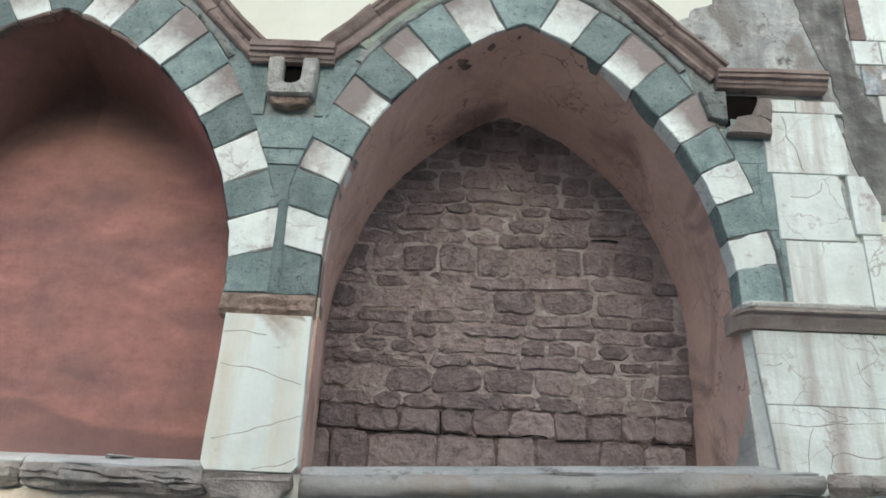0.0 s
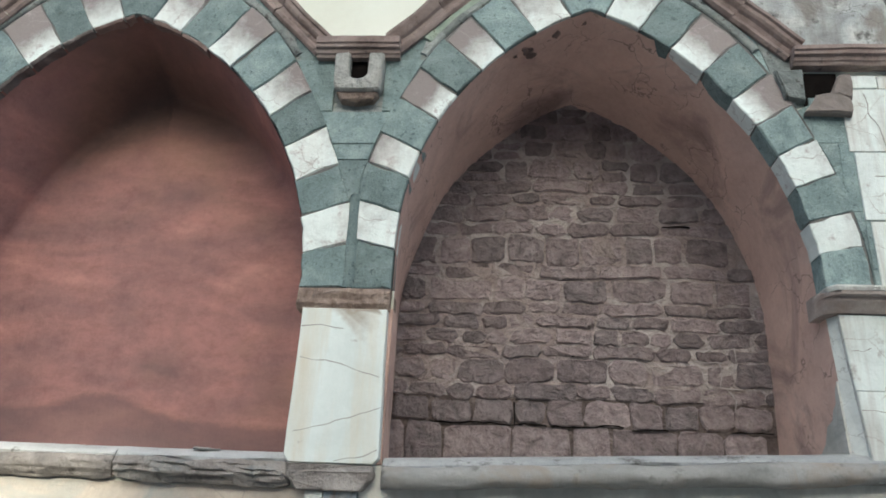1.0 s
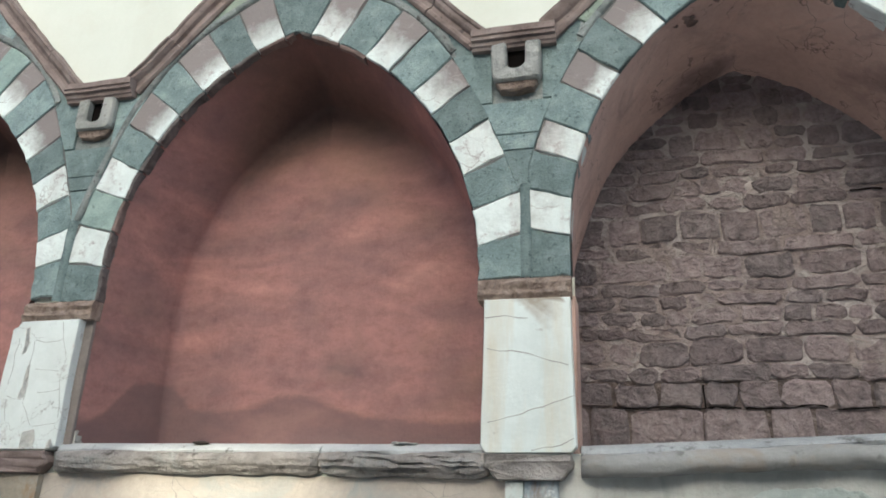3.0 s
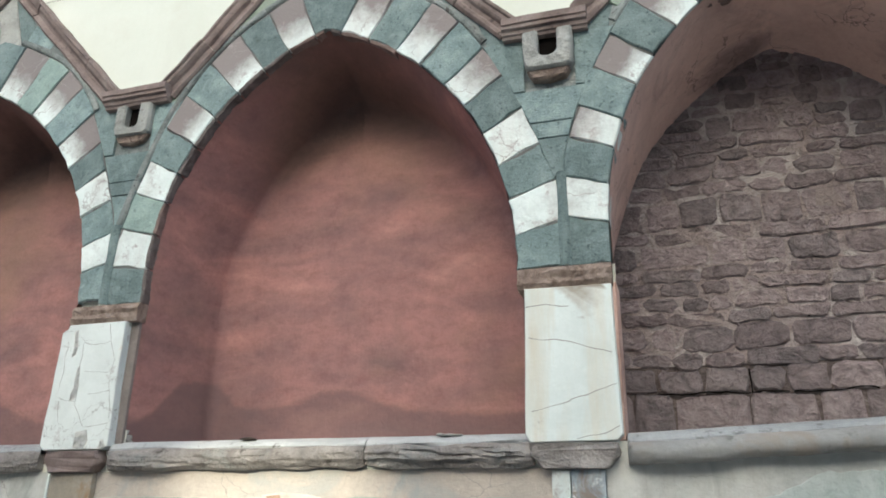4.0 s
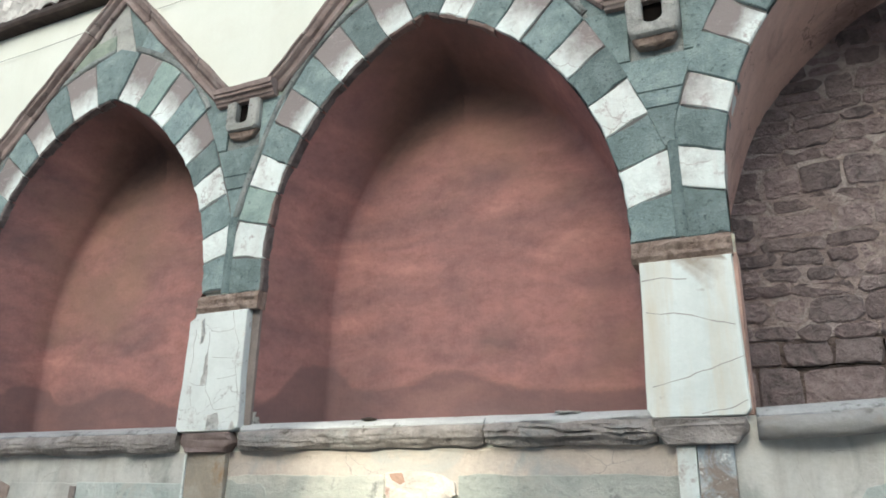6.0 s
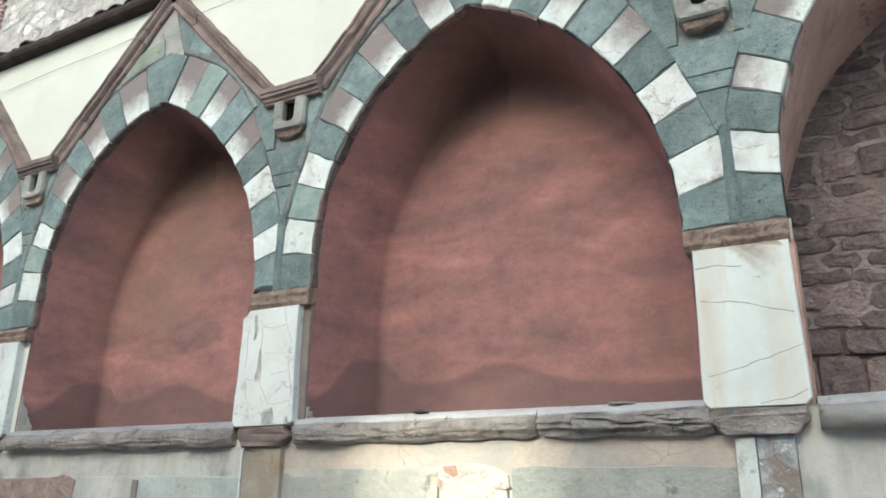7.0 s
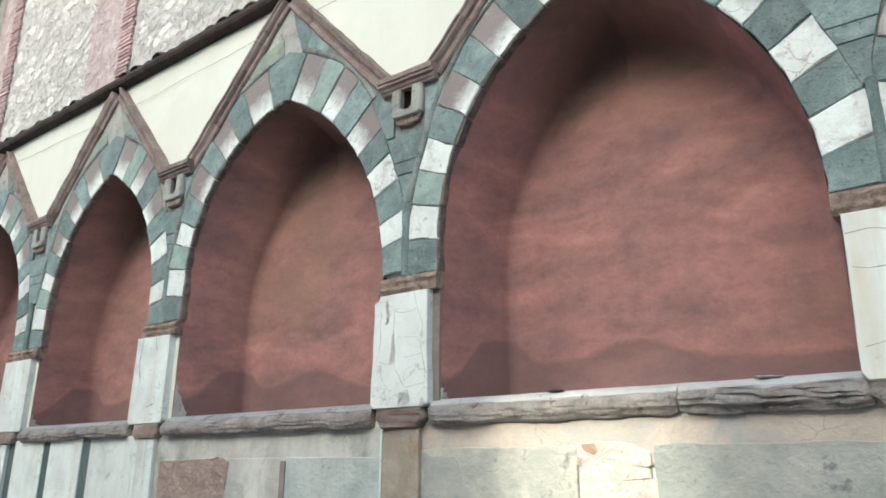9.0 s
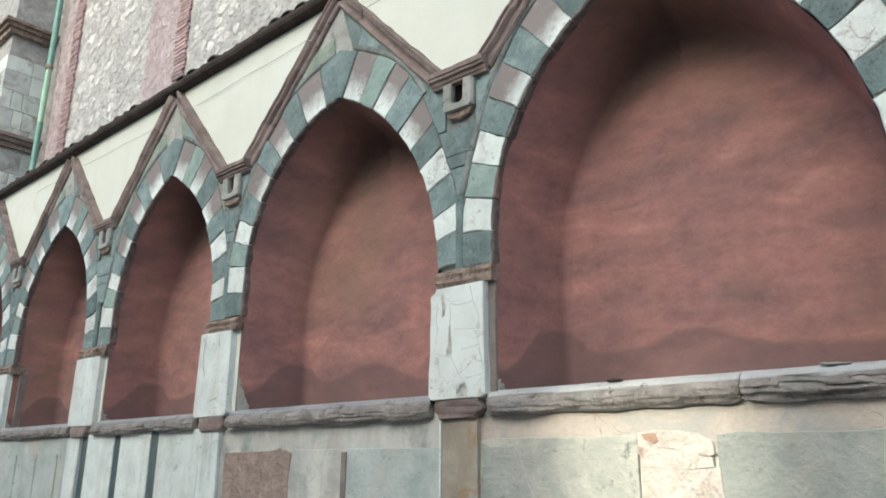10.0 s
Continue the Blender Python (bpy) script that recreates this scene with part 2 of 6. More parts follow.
M_BRICK = surface("brown_rubble_stone", [(0.28, (0.174, 0.142, 0.142)), (0.5, (0.282, 0.229, 0.227)), (0.74, (0.367, 0.310, 0.304))], 12.0, 45, 0.95, 1.0, 0.02,
                  spots=((0.15, 0.122, 0.117), 16.0, 0.57, 0.72), vary=0.27, fine_mix=0.6)
M_BRICKDARK = surface("dark_rubble_stone", [(0.28, (0.141, 0.120, 0.121)), (0.5, (0.235, 0.197, 0.196)), (0.74, (0.320, 0.275, 0.271))], 12.0, 45, 0.95, 1.0, 0.02,
                      spots=((0.12, 0.10, 0.097), 16.0, 0.6, 0.74), vary=0.15, fine_mix=0.55)
M_MORTAR = surface("pale_mortar", [(0.3, (0.24, 0.192, 0.18)), (0.7, (0.40, 0.33, 0.307))], 8.0, 45, 0.95, 1.0, 0.02, patch=((0.50, 0.45, 0.43), 2.6, 0.46, 0.62), vary=0)
M_PALEBED = surface("pale_church_mortar", [(0.3, (0.394, 0.374, 0.350)), (0.5, (0.542, 0.520, 0.492)), (0.7, (0.655, 0.636, 0.604))], 6.0, 14, 0.95, 1.0, 0.05, spots=((0.44, 0.40, 0.38), 7.0, 0.62, 0.72), vary=0)
M_CHURCH = surface("rubble_stone_wall", [(0.3, (0.46, 0.435, 0.41)), (0.5, (0.62, 0.60, 0.565)), (0.7, (0.73, 0.715, 0.675))], 4.0, 12, 0.95, 0.8, 0.04, spots=((0.40, 0.36, 0.345), 7.0, 0.54, 0.66), vary=0.2, fine_mix=0.6)
M_REDBRICK = surface("old_red_brick", [(0.3, (0.33, 0.215, 0.21)), (0.6, (0.47, 0.34, 0.335)), (0.8, (0.58, 0.47, 0.46))], 6.0, 30, 0.9, 0.8, 0.02, vary=0.22)
M_PINKBAND = surface("pinkish_limewash", [(0.3, (0.40, 0.315, 0.312)), (0.55, (0.53, 0.435, 0.43)), (0.75, (0.66, 0.585, 0.565))], 5.0, 12, 0.95, 1.0, 0.04, spots=((0.34, 0.25, 0.245), 7.0, 0.55, 0.68), vary=0)
M_ASHLAR = surface("pale_ashlar", [(0.3, (0.54, 0.57, 0.53)), (0.7, (0.74, 0.76, 0.71))], 2.5, 30, 0.9, 0.7, 0.02, patch=((0.40, 0.37, 0.34), 1.6, 0.52, 0.64), vary=0.26)
M_TILE = surface("dark_roof_tile", [(0.3, (0.025, 0.019, 0.017)), (0.7, (0.059, 0.043, 0.037))], 6.0, 40, 0.9, 0.6, 0.01, vary=0.2)
M_CLAY = surface("weathered_clay_tile", [(0.3, (0.085, 0.07, 0.064)), (0.7, (0.19, 0.155, 0.14))], 6.0, 40, 0.9, 0.6, 0.01, vary=0.3)
M_NEWPIPE = surface("pale_green_copper", [(0.3, (0.30, 0.48, 0.36)), (0.7, (0.40, 0.58, 0.44))], 4.0, 60, 0.5, 0.2, 0.003, vary=0.05, metal=0.2)
M_PIPE = surface("verdigris_copper", [(0.3, (0.16, 0.30, 0.26)), (0.7, (0.27, 0.44, 0.36))], 4.0, 60, 0.5, 0.2, 0.003, vary=0.05, metal=0.3)
M_CABLE = surface("grey_cable", [(0.3, (0.25, 0.24, 0.22)), (0.7, (0.33, 0.32, 0.30))], 9.0, 80, 0.6, 0.1, 0.001, vary=0)
# near-black: the shade inside deep openings put into the colour
M_HOLLOWSHADE = surface("hollow_shade", [(0.3, (0.006, 0.005, 0.005)), (0.7, (0.014, 0.012, 0.011))], 6.0, 40, 0.95, 0.3, 0.01, vary=0)
M_ROUGHPATCH = surface("rough_brown_render", [(0.3, (0.297, 0.226, 0.193)), (0.7, (0.484, 0.385, 0.336))], 6.0, 30, 0.95, 1.0, 0.025, vary=0)
M_RUST = surface("rust_stained_stone", [(0.3, (0.26, 0.235, 0.20)), (0.5, (0.33, 0.285, 0.225)), (0.72, (0.42, 0.395, 0.35))], 5.0, 45, 0.85, 0.6, 0.01, patch=((0.30, 0.18, 0.09), 4.0, 0.58, 0.7), vary=0)
M_BLUEMARBLE = surface("blue_grey_marble", [(0.3, (0.20, 0.25, 0.29)), (0.55, (0.42, 0.46, 0.48)), (0.75, (0.68, 0.69, 0.67))], 9.0, 45, 0.6, 0.6, 0.012, patch=((0.27, 0.225, 0.19), 5.0, 0.47, 0.58), spots=((0.72, 0.74, 0.72), 6.0, 0.56, 0.62), vary=0)
M_PATCHSTONE = surface("cream_patch_marble", [(0.3, (0.550, 0.481, 0.419)), (0.6, (0.750, 0.681, 0.606))], 7.0, 40, 0.85, 0.9, 0.015, spots=((0.46, 0.32, 0.27), 5.0, 0.6, 0.7), cracks=((0.25, 0.2, 0.17), 6.0, 0.015), vary=0)
M_BLOCK = surface("streaked_white_marble", [(0.3, (0.618, 0.670, 0.641)), (0.6, (0.733, 0.785, 0.758))], 3.0, 40, 0.6, 0.35, 0.005, spots=((0.34, 0.30, 0.28), 4.5, 0.65, 0.74), streaks=((0.62, 0.56, 0.44), 0.8), vary=0, stain=(0.36, 0.31, 0.25), fine_mix=0.25)
M_CRAZED = surface("crazed_white_marble", [(0.3, (0.64, 0.675, 0.645)), (0.6, (0.75, 0.79, 0.76))], 3.0, 40, 0.65, 0.5, 0.008, spots=((0.40, 0.36, 0.34), 7.0, 0.62, 0.74), cracks=((0.27, 0.25, 0.23), 5.0, 0.013), vary=0, fine_mix=0.32)
M_PIER = surface("stained_pier_marble", [(0.3, (0.560, 0.605, 0.579)), (0.6, (0.714, 0.770, 0.743))], 4.0, 45, 0.65, 0.5, 0.008, spots=((0.34, 0.30, 0.28), 6.0, 0.59, 0.72), streaks=((0.36, 0.315, 0.285), 0.95), cracks=((0.36, 0.33, 0.30), 3.0, 0.014), vary=0.06, fine_mix=0.35)
M_BED = surface("dark_joint_mortar", [(0.3, (0.10, 0.10, 0.095)), (0.7, (0.19, 0.18, 0.17))], 8.0, 50, 0.95, 0.6, 0.01, vary=0)
M_PEACH = surface("peach_grey_plaster", [(0.28, (0.40, 0.365, 0.325)), (0.5, (0.54, 0.475, 0.41)), (0.72, (0.65, 0.565, 0.485))], 1.7, 35, 0.9, 0.6, 0.01, patch=((0.42, 0.42, 0.40), 2.0, 0.5, 0.64), cracks=((0.33, 0.30, 0.27), 2.2, 0.006), vary=0)
M_LOWER2 = surface("green_grey_render", [(0.3, (0.355, 0.401, 0.378)), (0.55, (0.492, 0.535, 0.508)), (0.75, (0.618, 0.644, 0.601))], 2.6, 35, 0.9, 0.8, 0.012, patch=((0.50, 0.47, 0.41), 1.8, 0.54, 0.66), spots=((0.20, 0.205, 0.195), 6.0, 0.6, 0.72), vary=0)
M_LOWER4 = surface("yellow_grey_render", [(0.3, (0.40, 0.405, 0.355)), (0.55, (0.52, 0.515, 0.45)), (0.75, (0.62, 0.60, 0.53))], 2.6, 35, 0.9, 0.8, 0.012, patch=((0.36, 0.37, 0.335), 1.8, 0.52, 0.68), spots=((0.24, 0.24, 0.225), 6.0, 0.6, 0.72), vary=0)
M_LOWER3 = surface("mossy_grey_render", [(0.3, (0.269, 0.291, 0.267)), (0.55, (0.392, 0.409, 0.370)), (0.75, (0.504, 0.498, 0.448))], 2.6, 35, 0.9, 0.8, 0.012, patch=((0.46, 0.44, 0.385), 1.8, 0.56, 0.70), spots=((0.19, 0.195, 0.185), 6.0, 0.6, 0.72), vary=0)
M_CHIP = surface("chipped_marble", [(0.3, (0.36, 0.355, 0.33)), (0.7, (0.60, 0.60, 0.56))], 14.0, 60, 0.9, 1.0, 0.02, vary=0)
M_FADED = surface("faded_brown_stone", [(0.3, (0.30, 0.25, 0.225)), (0.5, (0.40, 0.345, 0.315)), (0.72, (0.52, 0.47, 0.435))], 4.0, 45, 0.85, 0.6, 0.01, patch=((0.27, 0.205, 0.18), 2.2, 0.52, 0.66), vary=0)
M_CHIPPED = surface("flaked_marble", [(0.3, (0.529, 0.517, 0.483)), (0.7, (0.759, 0.759, 0.713))], 14.0, 60, 0.9, 1.0, 0.02, vary=0)
M_RUSTCHIP = surface("rusty_stone", [(0.3, (0.36, 0.22, 0.16)), (0.7, (0.50, 0.34, 0.26))], 12.0, 50, 0.9, 0.8, 0.01, vary=0)
M_SALT = surface("white_salt_bloom", [(0.3, (0.34, 0.30, 0.285)), (0.7, (0.52, 0.48, 0.46))], 14.0, 60, 0.95, 0.8, 0.01, vary=0.1)
# white marble greyed, the shade of the turned face put into its colour
M_SHADEDMARBLE = surface("shaded_white_marble", [(0.3, (0.50, 0.53, 0.515)), (0.7, (0.68, 0.71, 0.685))], 4.0, 45, 0.7, 0.4, 0.006, cracks=((0.28, 0.28, 0.27), 5.0, 0.012), vary=0)
M_DARKGREEN = surface("dark_green_marble", [(0.3, (0.065, 0.09, 0.09)), (0.7, (0.115, 0.15, 0.148))], 6.0, 60, 0.6, 0.5, 0.006, vary=0.1)
M_DARKSTAIN = surface("black_stained_plaster", [(0.3, (0.07, 0.068, 0.065)), (0.5, (0.16, 0.157, 0.15)), (0.72, (0.33, 0.325, 0.30))], 4.5, 40, 0.92, 0.8, 0.012, patch=((0.55, 0.53, 0.46), 4.0, 0.62, 0.68), streaks=((0.05, 0.048, 0.045), 0.8), vary=0)
M_MOSSY = surface("mossy_green_stone", [(0.3, (0.21, 0.26, 0.215)), (0.7, (0.36, 0.41, 0.33))], 7.0, 60, 0.85, 0.8, 0.01, spots=((0.13, 0.14, 0.11), 14.0, 0.6, 0.7), vary=0.12)
M_PALESTONE = surface("pale_grey_stone", [(0.3, (0.30, 0.30, 0.275)), (0.7, (0.48, 0.475, 0.44))], 6.0, 50, 0.9, 0.8, 0.012, spots=((0.17, 0.16, 0.15), 10.0, 0.58, 0.7), vary=0.1)
M_SOFFIT = surface("grey_brown_stone", [(0.3, (0.115, 0.095, 0.088)), (0.5, (0.19, 0.163, 0.152)), (0.72, (0.30, 0.26, 0.245))], 9.0, 60, 0.95, 1.0, 0.015, vary=0.1)
M_DARKPLASTER = surface("dark_brown_plaster", [(0.3, (0.16, 0.115, 0.10)), (0.7, (0.30, 0.22, 0.195))], 9.0, 60, 0.95, 0.8, 0.01, vary=0.1)
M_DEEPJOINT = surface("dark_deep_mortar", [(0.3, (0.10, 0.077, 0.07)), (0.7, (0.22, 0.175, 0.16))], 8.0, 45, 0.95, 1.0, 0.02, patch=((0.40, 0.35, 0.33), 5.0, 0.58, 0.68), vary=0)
M_MINT = surface("pale_green_serpentine", [(0.3, (0.20, 0.27, 0.245)), (0.7, (0.32, 0.405, 0.365))], 7.0, 80, 0.7, 0.8, 0.008, spots=((0.14, 0.18, 0.165), 20.0, 0.58, 0.7), vary=0.15, fine_mix=0.6)
M_VEIN = surface("dark_crack", [(0.3, (0.20, 0.185, 0.17)), (0.7, (0.36, 0.34, 0.31))], 9.0, 60, 0.95, 0.2, 0.003, vary=0)
M_PAVING = surface("street_paving", [(0.3, (0.228, 0.221, 0.210)), (0.7, (0.385, 0.373, 0.350))], 1.2, 25, 0.85, 0.4, 0.01, vary=0)
M_HOUSE = surface("grey_house_plaster", [(0.3, (0.30, 0.29, 0.265)), (0.7, (0.38, 0.365, 0.34))], 0.6, 20, 0.9, 0.2, 0.01, vary=0)
M_HOLLOWSHADE.node_tree.nodes["Principled BSDF"].inputs["Specular IOR Level"].default_value = 0.0

# ---- mesh helpers ----
def mesh_of(name, bm, material, smooth=False):
    bmesh.ops.recalc_face_normals(bm, faces=bm.faces)
    me = bpy.data.meshes.new(name)
    bm.to_mesh(me)
    bm.free()
    me.materials.append(material)
    if smooth:
        me.shade_smooth()
    return me


def part(name, bm, material, parent=None, label="", smooth=False):
    ob = new(name, mesh_of(name, bm, material, smooth))
    ob.parent = parent
    if label:
        ob["label"] = label
    return ob


def thing(name, label, category, group="", kind=""):
    return tagged(new(name), label, category, group, kind)


def prism(bm, pts, y0, y1, edge=0.0, wob=0.0, rng=random):
    """A stone with outline pts (x, z), its face at y0 and its back at y1; edge: how far its arris is worn away."""
    pts = [(x + rng.uniform(-wob, wob), z + rng.uniform(-wob, wob)) for x, z in pts]
    cx, cz = sum(p[0] for p in pts) / len(pts), sum(p[1] for p in pts) / len(pts)
    rings = []
    levels = [(y1, 0.0), (y0, 0.0)] if edge <= 0 else [(y1, 0.0), (y0 + edge, 0.0), (y0, edge)]
    for y, inset in levels:
        ring = []
        for x, z in pts:
            d = max(math.hypot(x - cx, z - cz), 1e-4)
            k = max(0.0, 1 - inset / d)
            ring.append(bm.verts.new((cx + (x - cx) * k, y, cz + (z - cz) * k)))
        rings.append(ring)
    n = len(pts)
    for a, b in zip(rings, rings[1:]):
        for i in range(n):
            bm.faces.new((a[i], a[(i + 1) % n], b[(i + 1) % n], b[i]))
    bm.faces.new(rings[-1])
    bm.faces.new(rings[0][::-1])
    return bm


def ragged(pts, amount):
    """An outline whose sides are broken into short uneven steps."""
    out = []
    for (xa, za), (xb, zb) in zip(pts, pts[1:] + pts[:1]):
        m = max(1, min(24, int(math.hypot(xb - xa, zb - za) / 0.04)))
        for i in range(m):
            x, z = xa + (xb - xa) * i / m, za + (zb - za) * i / m
            q = noise.noise_vector(Vector((x * 6.0, 2.0, z * 6.0))) * amount + noise.noise_vector(Vector((x * 21.0, 7.0, z * 21.0))) * amount * 0.4
            out.append((x + q.x, z + q.z))
    return out


def block(bm, x0, x1, z0, z1, y0, y1, edge=0.008, wob=0.0, rng=random):
    return prism(bm, [(x0, z0), (x1, z0), (x1, z1), (x0, z1)], y0, y1, edge, wob, rng)


def strip_between(bm, rows, closed=False):
    """Quads between rows of points."""
    vs = [[bm.verts.new(p) for p in r] for r in rows]
    for a, b in zip(vs, vs[1:]):
        for i in range(len(a) - (0 if closed else 1)):
            j = (i + 1) % len(a)
            bm.faces.new((a[i], a[j], b[j], b[i]))
    return vs


def sweep(bm, path, normal_of, profile):
    """Sweep a closed profile (outward, forward) along a path of (x, z) in the plane of the wall."""
    rows = []
    for i, (x, z) in enumerate(path):
        nx, nz = normal_of[i]
        rows.append([(x + nx * o, -f, z + nz * o) for o, f in profile])
    vs = strip_between(bm, rows, True)
    bm.faces.new(vs[0])
    bm.faces.new(vs[-1][::-1])
    return bm


def lump(bm, amount, scale, seed=0.0):
    """Wear: push the points about by a smooth noise."""
    for v in bm.verts:
        v.co += noise.noise_vector(v.co * scale + Vector((seed, seed * 0.7, 0))) * amount


# ---- plan ----
LEDGE, BLOCK_TOP, SPRING, APEX = 2.05, 2.81, 2.93, 4.69
THICK = 0.345


def thick_at(bay, side, f):
    """How deep the ring of voussoirs is, from springing to apex."""
    u = max(0.0, min(1.0, (f - 0.32) / 0.5))
    grown = u * u * (3 - 2 * u)
    if bay == "a" and side > 0:
        return 0.235 + 0.085 * grown
    return 0.252 + 0.06 * max(0.0, 1.0 - f / 0.24) + {"a": 0.08, "b": 0.13, "c": 0.175}.get(bay, 0.165) * grown


# where the joints between the voussoirs lie, as shares of each half of the intrados
JOINTS = {
    ("a", -1): (0.10, 0.195, 0.29, 0.37, 0.47, 0.56, 0.655, 0.74, 0.84, 0.945),
    ("a", 1): (0.105, 0.185, 0.275, 0.365, 0.46, 0.55, 0.655, 0.76, 0.855, 0.955),
    ("b", -1): (0.095, 0.195, 0.295, 0.385, 0.48, 0.58, 0.68, 0.78, 0.87, 0.96),
    ("b", 1): (0.085, 0.18, 0.275, 0.375, 0.475, 0.565, 0.665, 0.755, 0.855, 0.95),
    ("c", -1): (0.09, 0.19, 0.275, 0.355, 0.45, 0.555, 0.64, 0.73, 0.82, 0.93),
    ("c", 1): (0.09, 0.175, 0.275, 0.375, 0.47, 0.575, 0.68, 0.77, 0.865, 0.975),
}
# which pale voussoirs are stained over their outer part, and how far
STAINED = {("a", -1): {3: 0.7, 5: 1.6, 7: 1.15, 9: 0.8}, ("a", 1): {5: 1.4, 7: 1.4, 9: 0.6}, ("b", -1): {5: 1.5, 7: 1.5, 9: 1.35}, ("b", 1): {5: 0.95, 7: 1.1, 9: 1.2},
           ("c", -1): {5: 1.6, 7: 1.4, 9: 1.4}, ("c", 1): {5: 1.4, 7: 1.1, 9: 1.4}}
# how far the joints lean upwards from the square to the curve, as a share of its length
LEAN = {("a", -1): 0.026, ("a", 1): 0.012}
MINT = {("b", -1): (2,), ("c", 1): (8,), ("c", -1): (2,)}

# centre, left and right edge of each marble pillar
PILLARS = {"b": (0.0, -0.24, 0.22), "c": (-2.88, -3.14, -2.66), "d": (-5.75, -6.06, -5.54), "e": (-8.40, -8.72, -8.10), "f": (-11.10, -11.38, -10.82), "g": (-13.8, -14.1, -13.55)}
# bay: jamb left, jamb right, apex x, arch left, arch right, spring height left and right, niche depth, back left, back apex, back right, back apex height
BAYS = {
    "a": dict(jl=0.228, jr=2.395, ax=1.27, l=0.215, r=2.375, zl=3.17, zr=2.99, depth=0.88, bl=0.13, bx=1.21, br=2.36, bz=4.58, ml=-0.0, mr=2.64),
    "b": dict(jl=-2.612, jr=-0.24, ax=-1.49, l=-2.62, r=-0.268, zl=3.14, zr=2.96, depth=0.65, bl=-2.47, bx=-1.50, br=-0.32, bz=4.53, ml=-2.88, mr=-0.03),
    "c": dict(jl=-5.492, jr=-3.14, ax=-4.27, l=-5.48, r=-3.10, zl=3.30, zr=2.92, depth=0.65, bl=-5.31, bx=-4.28, br=-3.26, bz=4.53, ml=-5.74, mr=-2.92),
    "d": dict(jl=-8.052, jr=-6.06, ax=-7.05, l=-8.02, r=-6.0, zl=3.25, zr=3.10, depth=0.65, bl=-7.97, bx=-7.06, br=-6.16, bz=4.53, ml=-8.38, mr=-5.78),
    "e": dict(jl=-10.8, jr=-8.72, ax=-9.76, l=-10.8, r=-8.70, zl=3.25, zr=3.10, depth=0.65, bl=-10.7, bx=-9.76, br=-8.82, bz=4.53, ml=-11.08, mr=-8.42),
    "f": dict(jl=-13.5, jr=-11.38, ax=-12.45, l=-13.5, r=-11.4, zl=3.10, zr=3.10, depth=0.65, bl=-13.4, bx=-12.45, br=-11.5, bz=4.53, ml=-13.78, mr=-11.12),
}


def half_arch(spring_x, apex_x, zs, za, n):
    """Points (x, z) and outward normals of half a pointed arch, from the springing up to the apex."""
    hw, rise = abs(apex_x - spring_x), za - zs
    d = (rise * rise - hw * hw) / (2 * hw)
    rad = hw + d
    s = 1 if spring_x < apex_x else -1
    cx = spring_x + s * rad
    end = math.atan2(rise, d)
    pts = []
    for i in range(n + 1):
        a = end * i / n
        nx, nz = -s * math.cos(a), math.sin(a)
        pts.append(((cx + nx * rad, zs + nz * rad), (nx, nz)))
    return pts


def half_curve(bay, side, n=40):
    """The intrados of one side from the impost up, evenly spaced: lists of points and normals."""
    b = BAYS[bay]
    sx, zs = (b["l"], b["zl"]) if side < 0 else (b["r"], b["zr"])
    raw = ([((sx, SPRING), (float(side), 0.0))] if zs > SPRING else []) + [q for q in half_arch(sx, b["ax"], zs, APEX, 60) if q[0][1] >= SPRING - 0.001]
    lens = [0.0]
    for (p, _), (q, _) in zip(raw, raw[1:]):
        lens.append(lens[-1] + math.hypot(q[0] - p[0], q[1] - p[1]))
    pts, nor = [], []
    for i in range(n + 1):
        s = lens[-1] * i / n
        k = max(j for j in range(len(lens) - 1) if lens[j] <= s + 1e-9)
        u = (s - lens[k]) / max(lens[k + 1] - lens[k], 1e-9)
        (p, a), (q, c) = raw[k], raw[k + 1]
        pts.append((p[0] + (q[0] - p[0]) * u, p[1] + (q[1] - p[1]) * u))
        nx, nz = a[0] + (c[0] - a[0]) * u, a[1] + (c[1] - a[1]) * u
        h = math.hypot(nx, nz)
        nor.append((nx / h, nz / h))
    return pts, nor


def outer_point(bay, side, p, n, thick=THICK):
    """The extrados point over p, kept to its own side of the pillar's middle."""
    b = BAYS[bay]
    lim = b["ml"] if side < 0 else b["mr"]
    t = thick
    if side * (p[0] + n[0] * t - lim) > 0:
        t = max(0.02, (lim - p[0]) / n[0])
    return (p[0] + n[0] * t, p[1] + n[1] * t)


# ---- ground and street ----
bm = bmesh.new()
bmesh.ops.create_grid(bm, x_segments=2, y_segments=2, size=900)
ground = tagged(part("ground", bm, M_PAVING), "grey stone paving of the street", "ground", kind="structure")

bm = bmesh.new()
for x0, x1, z1 in ((-30, -11, 9.5), (-11, 4, 8.5), (4, 22, 9.0)):
    block(bm, x0, x1, 0, z1, -13.0, -13.6, 0)
tagged(part("wall_street", bm, M_HOUSE), "plain grey plastered wall across the street", "wall", kind="structure")

# ---- the wall with its niches ----
EAVE = 5.70
wall_bm = bmesh.new()


def face_quad(bm, a, b, c, d, y):
    bm.faces.new([bm.verts.new((x, y, z)) for x, z in (a, b, c, d)])


